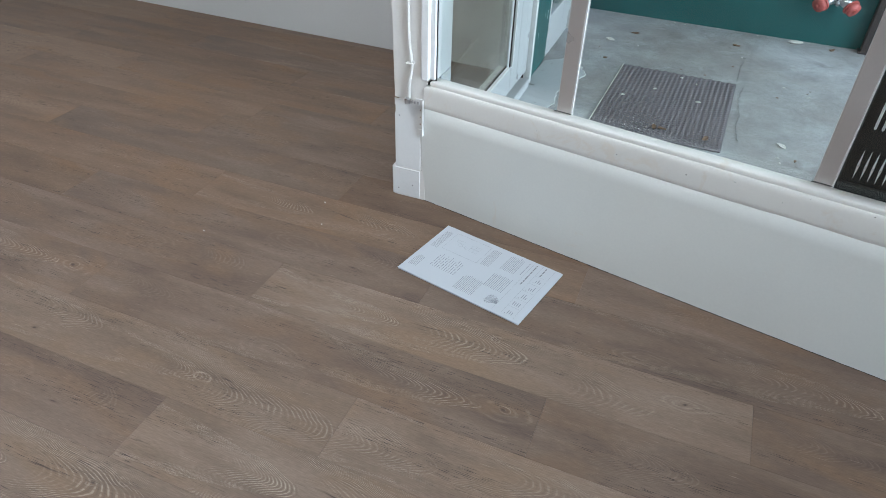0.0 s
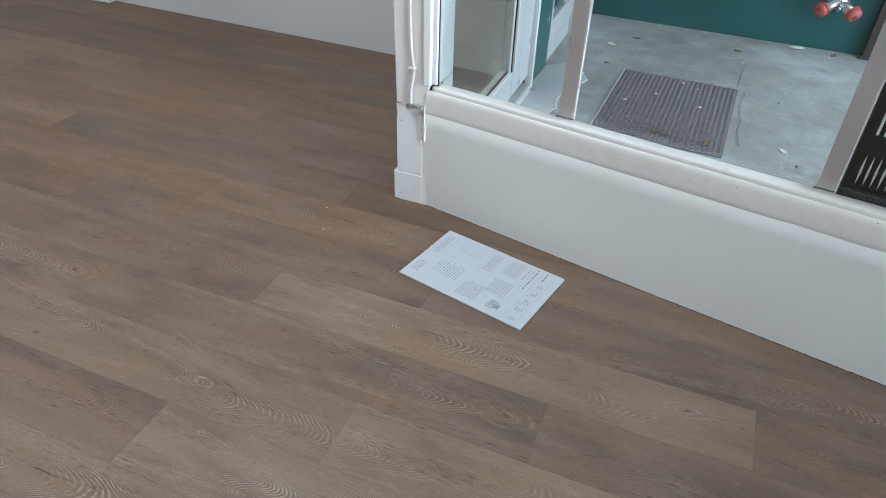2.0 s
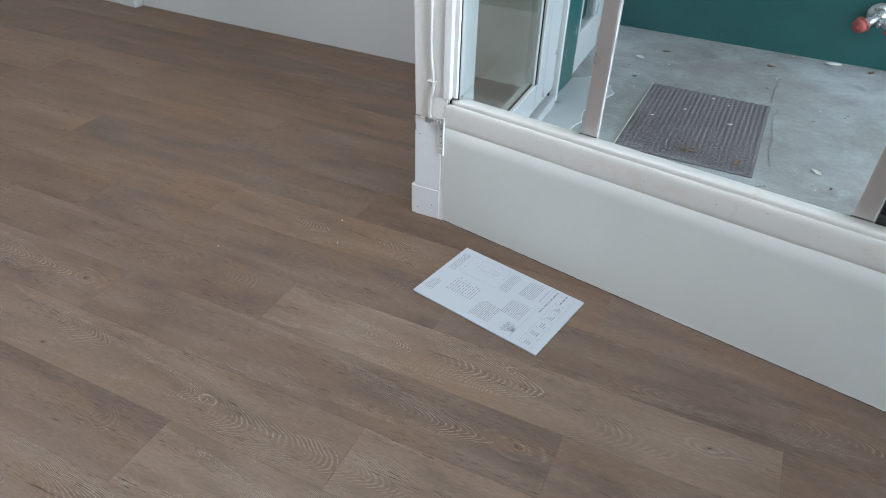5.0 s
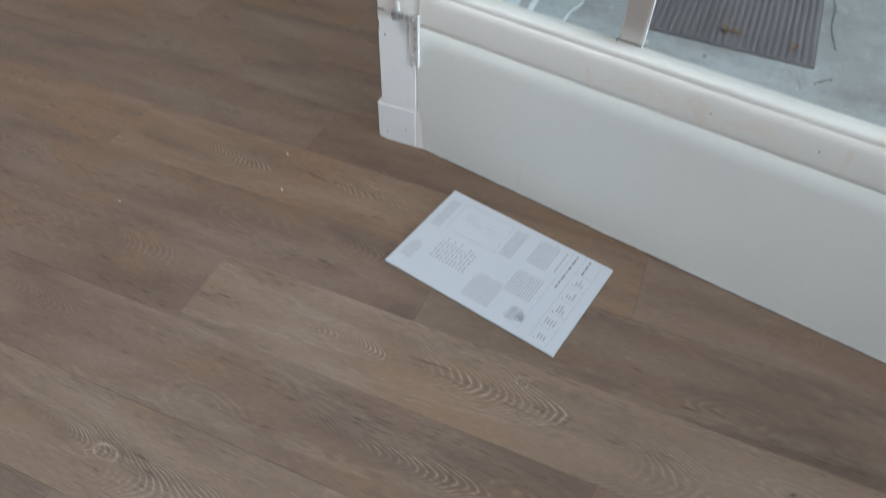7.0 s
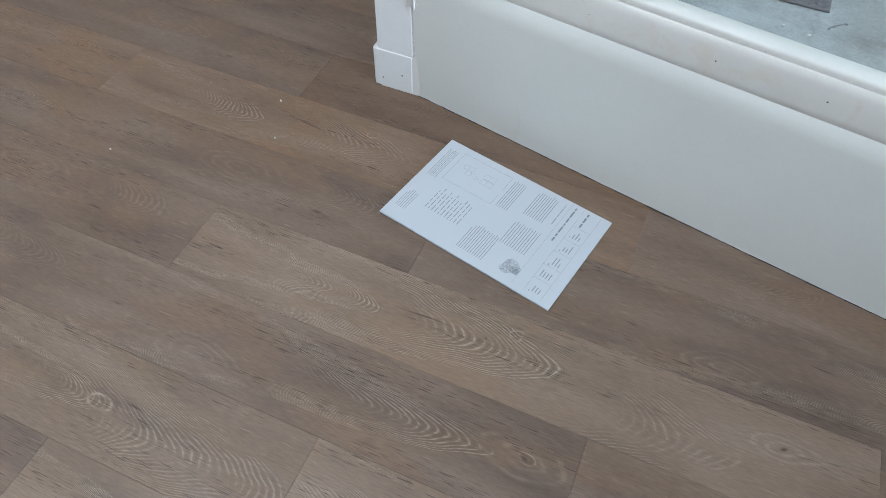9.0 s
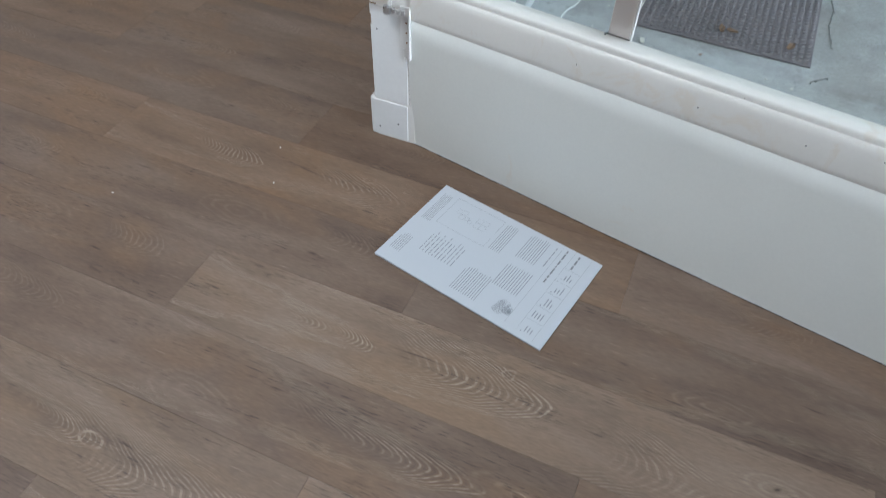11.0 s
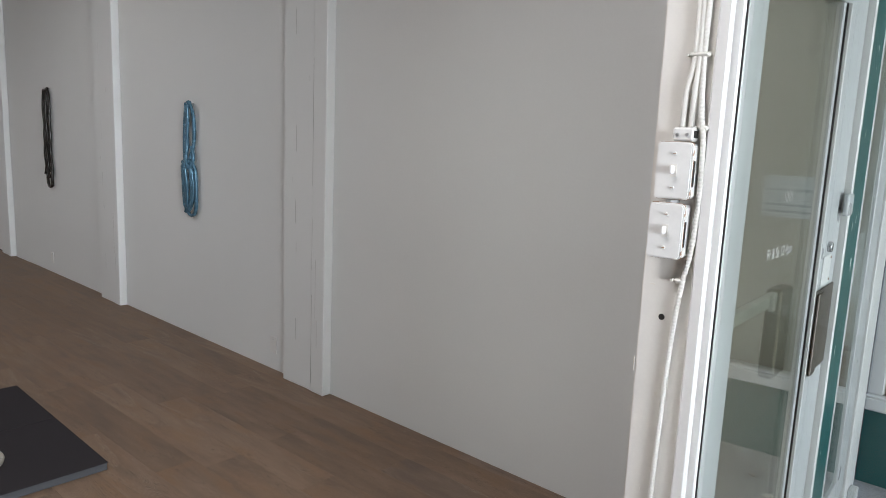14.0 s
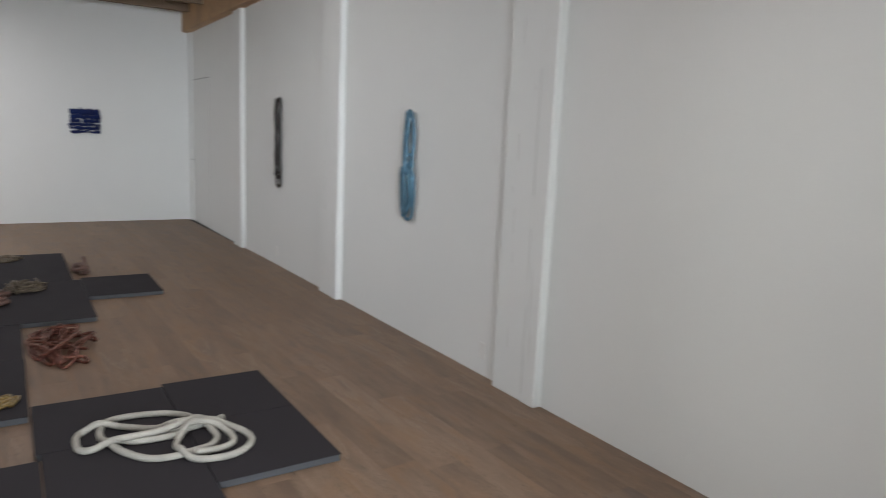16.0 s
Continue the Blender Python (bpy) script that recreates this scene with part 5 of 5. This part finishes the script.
# ---- hanging pieces on the walls ----
WY = WALL_N - 0.028
blue = thing("hanging_blue_loops", Matrix.Translation((-5.176, WY, 1.385)), "pale blue glossy tubing looped over a nail on the white wall", "wall piece")
r = 0.0135
for path in (
        [(0.035, -0.012, 0.425), (-0.02, -0.008, 0.42), (-0.045, 0.0, 0.36), (-0.08, 0.0, 0.22), (-0.07, -0.005, 0.06), (-0.035, -0.02, -0.06), (-0.02, -0.035, -0.10)],
        [(0.01, -0.03, 0.42), (-0.03, -0.02, 0.34), (-0.05, -0.02, 0.18), (-0.03, -0.03, 0.02), (0.0, -0.04, -0.09)],
        [(0.02, -0.02, 0.43), (0.055, -0.015, 0.40), (0.075, 0.0, 0.30), (0.07, 0.0, 0.12), (0.05, -0.02, 0.02), (0.02, -0.04, -0.07)],
        [(0.03, -0.03, 0.41), (0.035, -0.03, 0.28), (0.015, -0.035, 0.10), (0.03, -0.045, -0.02), (0.06, -0.03, -0.06), (0.085, -0.01, 0.02), (0.06, -0.02, 0.10)],
        [(-0.01, -0.025, 0.40), (0.0, -0.02, 0.25), (0.02, -0.03, 0.08), (-0.01, -0.05, -0.06)],
        [(0.0, -0.045, -0.06), (-0.07, -0.03, -0.02), (-0.11, -0.005, -0.06), (-0.105, 0, -0.30), (-0.07, -0.005, -0.39), (0.01, -0.012, -0.375), (0.055, -0.005, -0.30)],
        [(-0.02, -0.05, -0.05), (-0.075, -0.03, -0.07), (-0.075, -0.02, -0.30), (-0.04, -0.025, -0.36), (0.03, -0.02, -0.34), (0.06, -0.02, -0.24), (0.065, -0.03, -0.05)],
        [(-0.01, -0.055, -0.06), (-0.02, -0.04, -0.20), (-0.015, -0.03, -0.33)],
        [(0.02, -0.05, -0.06), (0.025, -0.04, -0.20), (0.0, -0.03, -0.35), (-0.05, -0.02, -0.40)],
        [(0.05, -0.03, 0.0), (0.10, -0.005, -0.08), (0.10, 0, -0.30), (0.075, 0, -0.40), (0.01, -0.005, -0.425), (-0.03, -0.01, -0.40)],
        [(0.04, -0.04, -0.03), (0.075, -0.02, -0.10), (0.075, -0.015, -0.28), (0.02, -0.035, -0.375)]):
    part("loop", tube(spline([(x * 0.84, y, z) for x, y, z in path], 9), r, 10), ROPE_BLUE, blue, "", True)
part("nail", cyl((0.015, 0.027, 0.418), (0.015, -0.030, 0.420), 0.005, sides=8), CHROME, blue)

black = thing("hanging_black_loops", Matrix.Translation((-8.245, WY, 1.475)), "black-brown glossy tubing looped and hung long on the white wall", "wall piece")
for path in (
        [(0.05, -0.005, 0.51), (-0.03, 0, 0.49), (-0.07, 0, 0.38), (-0.055, 0, 0.24), (-0.02, -0.01, 0.12), (-0.045, 0, 0.02), (-0.05, 0, -0.18), (-0.025, -0.01, -0.33), (-0.075, 0, -0.41), (-0.05, 0, -0.50), (0.02, 0, -0.515), (0.06, 0, -0.47), (0.055, 0, -0.30)],
        [(0.03, -0.005, 0.51), (0.065, 0, 0.42), (0.055, 0, 0.20), (0.06, 0, 0.0), (0.05, 0, -0.15), (0.07, 0, -0.30), (0.07, 0, -0.50)],
        [(0.0, -0.025, 0.50), (-0.04, -0.025, 0.30), (0.02, -0.03, 0.05), (-0.025, -0.03, -0.15), (0.02, -0.03, -0.32), (0.05, -0.02, -0.42)],
        [(0.03, -0.02, 0.49), (0.035, -0.03, 0.25), (0.0, -0.035, 0.02), (0.03, -0.03, -0.20), (-0.02, -0.035, -0.38)],
        [(-0.01, -0.01, 0.45), (0.01, -0.01, 0.1), (-0.01, -0.01, -0.1), (0.01, -0.01, -0.36)],
        [(-0.03, -0.015, 0.44), (0.025, -0.02, 0.15), (0.02, -0.02, -0.05), (-0.03, -0.02, -0.26), (0.0, -0.02, -0.40)]):
    part("loop", tube(spline(path, 9), 0.0145, 10), ROPE_BLACK, black, "", True)
part("nail", cyl((0.02, 0.027, 0.51), (0.02, -0.03, 0.515), 0.006, sides=8), CHROME, black)

tuft = thing("blue_tufted_panel", Matrix.Translation((FLOOR_W + 0.02, 1.50, 1.625)), "ultramarine tufted textile piece on the far white wall", "wall piece")
rg = random.Random(31)
for z0, z1, gaps in ((0.09, 0.19, 0.02), (0.03, 0.10, 0.05), (-0.03, 0.03, 0.06), (-0.085, -0.035, 0.08), (-0.14, -0.085, 0.14), (-0.195, -0.145, 0.20)):
    y = -0.225 + rg.uniform(0, 0.02)
    while y < 0.20:
        w = rg.uniform(0.018, 0.045)
        if rg.random() > gaps:
            b = bmesh.new()
            zc, h = (z0 + z1) / 2 + rg.uniform(-0.010, 0.010), (z1 - z0) * rg.uniform(0.42, 0.66)
            n = 12
            outer = [(y + w * 0.75 * math.cos(a) * rg.uniform(0.75, 1.2), zc + h * math.sin(a) * rg.uniform(0.75, 1.2)) for a in (2 * math.pi * i / n for i in range(n))]
            back = [b.verts.new((-0.019, yy, zz)) for yy, zz in outer]
            front = [b.verts.new((0.010 + rg.uniform(0, 0.02), y + (yy - y) * 0.6, zc + (zz - zc) * 0.6)) for yy, zz in outer]
            for i in range(n):
                b.faces.new((back[i], back[(i + 1) % n], front[(i + 1) % n], front[i]))
            b.faces.new(front)
            part("tuft", b, TUFT, tuft, "", True)
        y += w * 0.8

# outlets low on the long wall
for x, z in ((-4.10, 0.175), (-8.38, 0.165)):
    o = thing("wall_outlet", Matrix.Translation((x, WALL_N, z)), "white blank outlet plate low on the wall", "outlet", "outlet plates")
    part("plate", box(-0.037, 0.037, -0.006, 0.0, -0.058, 0.058, 0.002), TRIM, o)
    part("screw", cyl((0, -0.0075, 0.04), (0, -0.0055, 0.04), 0.003, sides=8), CHROME, o)

# ---- floor planks, last ----
PLK_L, PLK_W, ROW0, TILT_F = 1.392, 0.191, 1.362, 1.1
TURN_F = Matrix.Translation((-0.5, ROW0, 0)) @ pose(0, 0, 0, 0, 0, TILT_F) @ Matrix.Translation((0.5, -ROW0, 0))
KNOWN = {0: -1.025, 1: -0.12, 2: -0.557, 3: -0.99, -1: -0.563, -2: -0.141, -3: -1.05}
rg = random.Random(77)


def limit(x):
    return 9.0 if x < -0.80 else window_line(x) + 0.03


def plank_mesh(outline):
    b = bmesh.new()
    c = 0.0004
    cx = sum(p[0] for p in outline) / len(outline)
    cy = sum(p[1] for p in outline) / len(outline)
    n = len(outline)
    low = [b.verts.new((x, y, -0.005)) for x, y in outline]
    mid = [b.verts.new((x, y, -0.0006)) for x, y in outline]
    top = [b.verts.new((x + (c if x < cx else -c), y + (c if y < cy else -c), 0.0)) for x, y in outline]
    for i in range(n):
        j = (i + 1) % n
        b.faces.new((low[i], low[j], mid[j], mid[i]))
        b.faces.new((mid[i], mid[j], top[j], top[i]))
    b.faces.new(top)
    return b


GAP = 0.00012
full = plank_mesh([(-PLK_L / 2 + GAP, -PLK_W / 2 + GAP), (PLK_L / 2 - GAP, -PLK_W / 2 + GAP), (PLK_L / 2 - GAP, PLK_W / 2 - GAP), (-PLK_L / 2 + GAP, PLK_W / 2 - GAP)])
full_me = {}
for key, shade in PLANKS.items():
    full_me[key] = bpy.data.meshes.new("plank")
    full.to_mesh(full_me[key])
    full_me[key].materials.append(shade)
full.free()
SET_ONES = {(0, -1.025): "A", (-2, -1.533): "F", (-3, -1.05): "G", (2, -1.949): "C", (2, -0.557): "C", (3, -0.99): "A", (1, -1.512): "B"}
NEAR_ROWS = range(-3, 4)
rest = bmesh.new()
count = 0
for row in range(-11, 26):
    y1 = ROW0 - row * PLK_W
    y0 = y1 - PLK_W
    start = KNOWN.get(row, rg.uniform(0, PLK_L))
    start -= PLK_L * math.ceil((start - FLOOR_W + 0.1) / PLK_L)
    k = 0
    while True:
        x0 = start + k * PLK_L
        x1 = x0 + PLK_L
        k += 1
        if x0 > FLOOR_E - 0.02:
            break
        xa, xb = max(x0, FLOOR_W - 0.06), min(x1, FLOOR_E - 0.01)
        cut = xb > -0.80 and y1 > limit(xb) - 0.05 or xa > x0 or xb < x1
        near = -6.2 < xa < 2.0 and y1 > -0.6
        if y0 > 3.2 or (xa > -0.80 and y0 > limit(xa)) or y1 < FLOOR_S - 0.1:
            continue
        if cut:
            xs = sorted({xa, xb} | ({-0.8001, -0.7999} if xa < -0.80 < xb else set()))
            bottom = [(x, y0 + GAP) for x in xs if limit(x) > y0 + 0.01]
            if len(bottom) < 2:
                continue
            outline = bottom + [(x, min(y1 - GAP, limit(x))) for x, _ in bottom[::-1]]
            piece = plank_mesh(outline)
        pale = rg.random() < 0.42 and not (row in NEAR_ROWS and -2.0 < x0 < 0.9)
        key = SET_ONES.get((row, round(x0, 3)), ("AC" if pale else "DDB")[(row * 5 + k) % (2 if pale else 3)])
        if x1 < -1.2 and row < 1 or x1 < -1.9:
            key = "F" if pale else "E"
        if near and count < 300:
            centre = Matrix.Translation(((x0 + x1) / 2, (y0 + y1) / 2, 0))
            me = full_me[key]
            if cut:
                me = bpy.data.meshes.new("plank")
                bmesh.ops.transform(piece, matrix=centre.inverted(), verts=piece.verts[:])
                piece.to_mesh(me)
                piece.free()
                me.materials.append(PLANKS[key])
            ob = new("plank", me)
            ob.matrix_world = TURN_F @ centre
            ob.parent = floor
            count += 1
        else:
            if not cut:
                piece = plank_mesh([(x0 + GAP, y0 + GAP), (x1 - GAP, y0 + GAP), (x1 - GAP, y1 - GAP), (x0 + GAP, y1 - GAP)])
            join(rest, piece)
far = part("planks_beyond", rest, PLANK_FAR, floor)
far.matrix_world = TURN_F
tagged(far, kind="stuff")
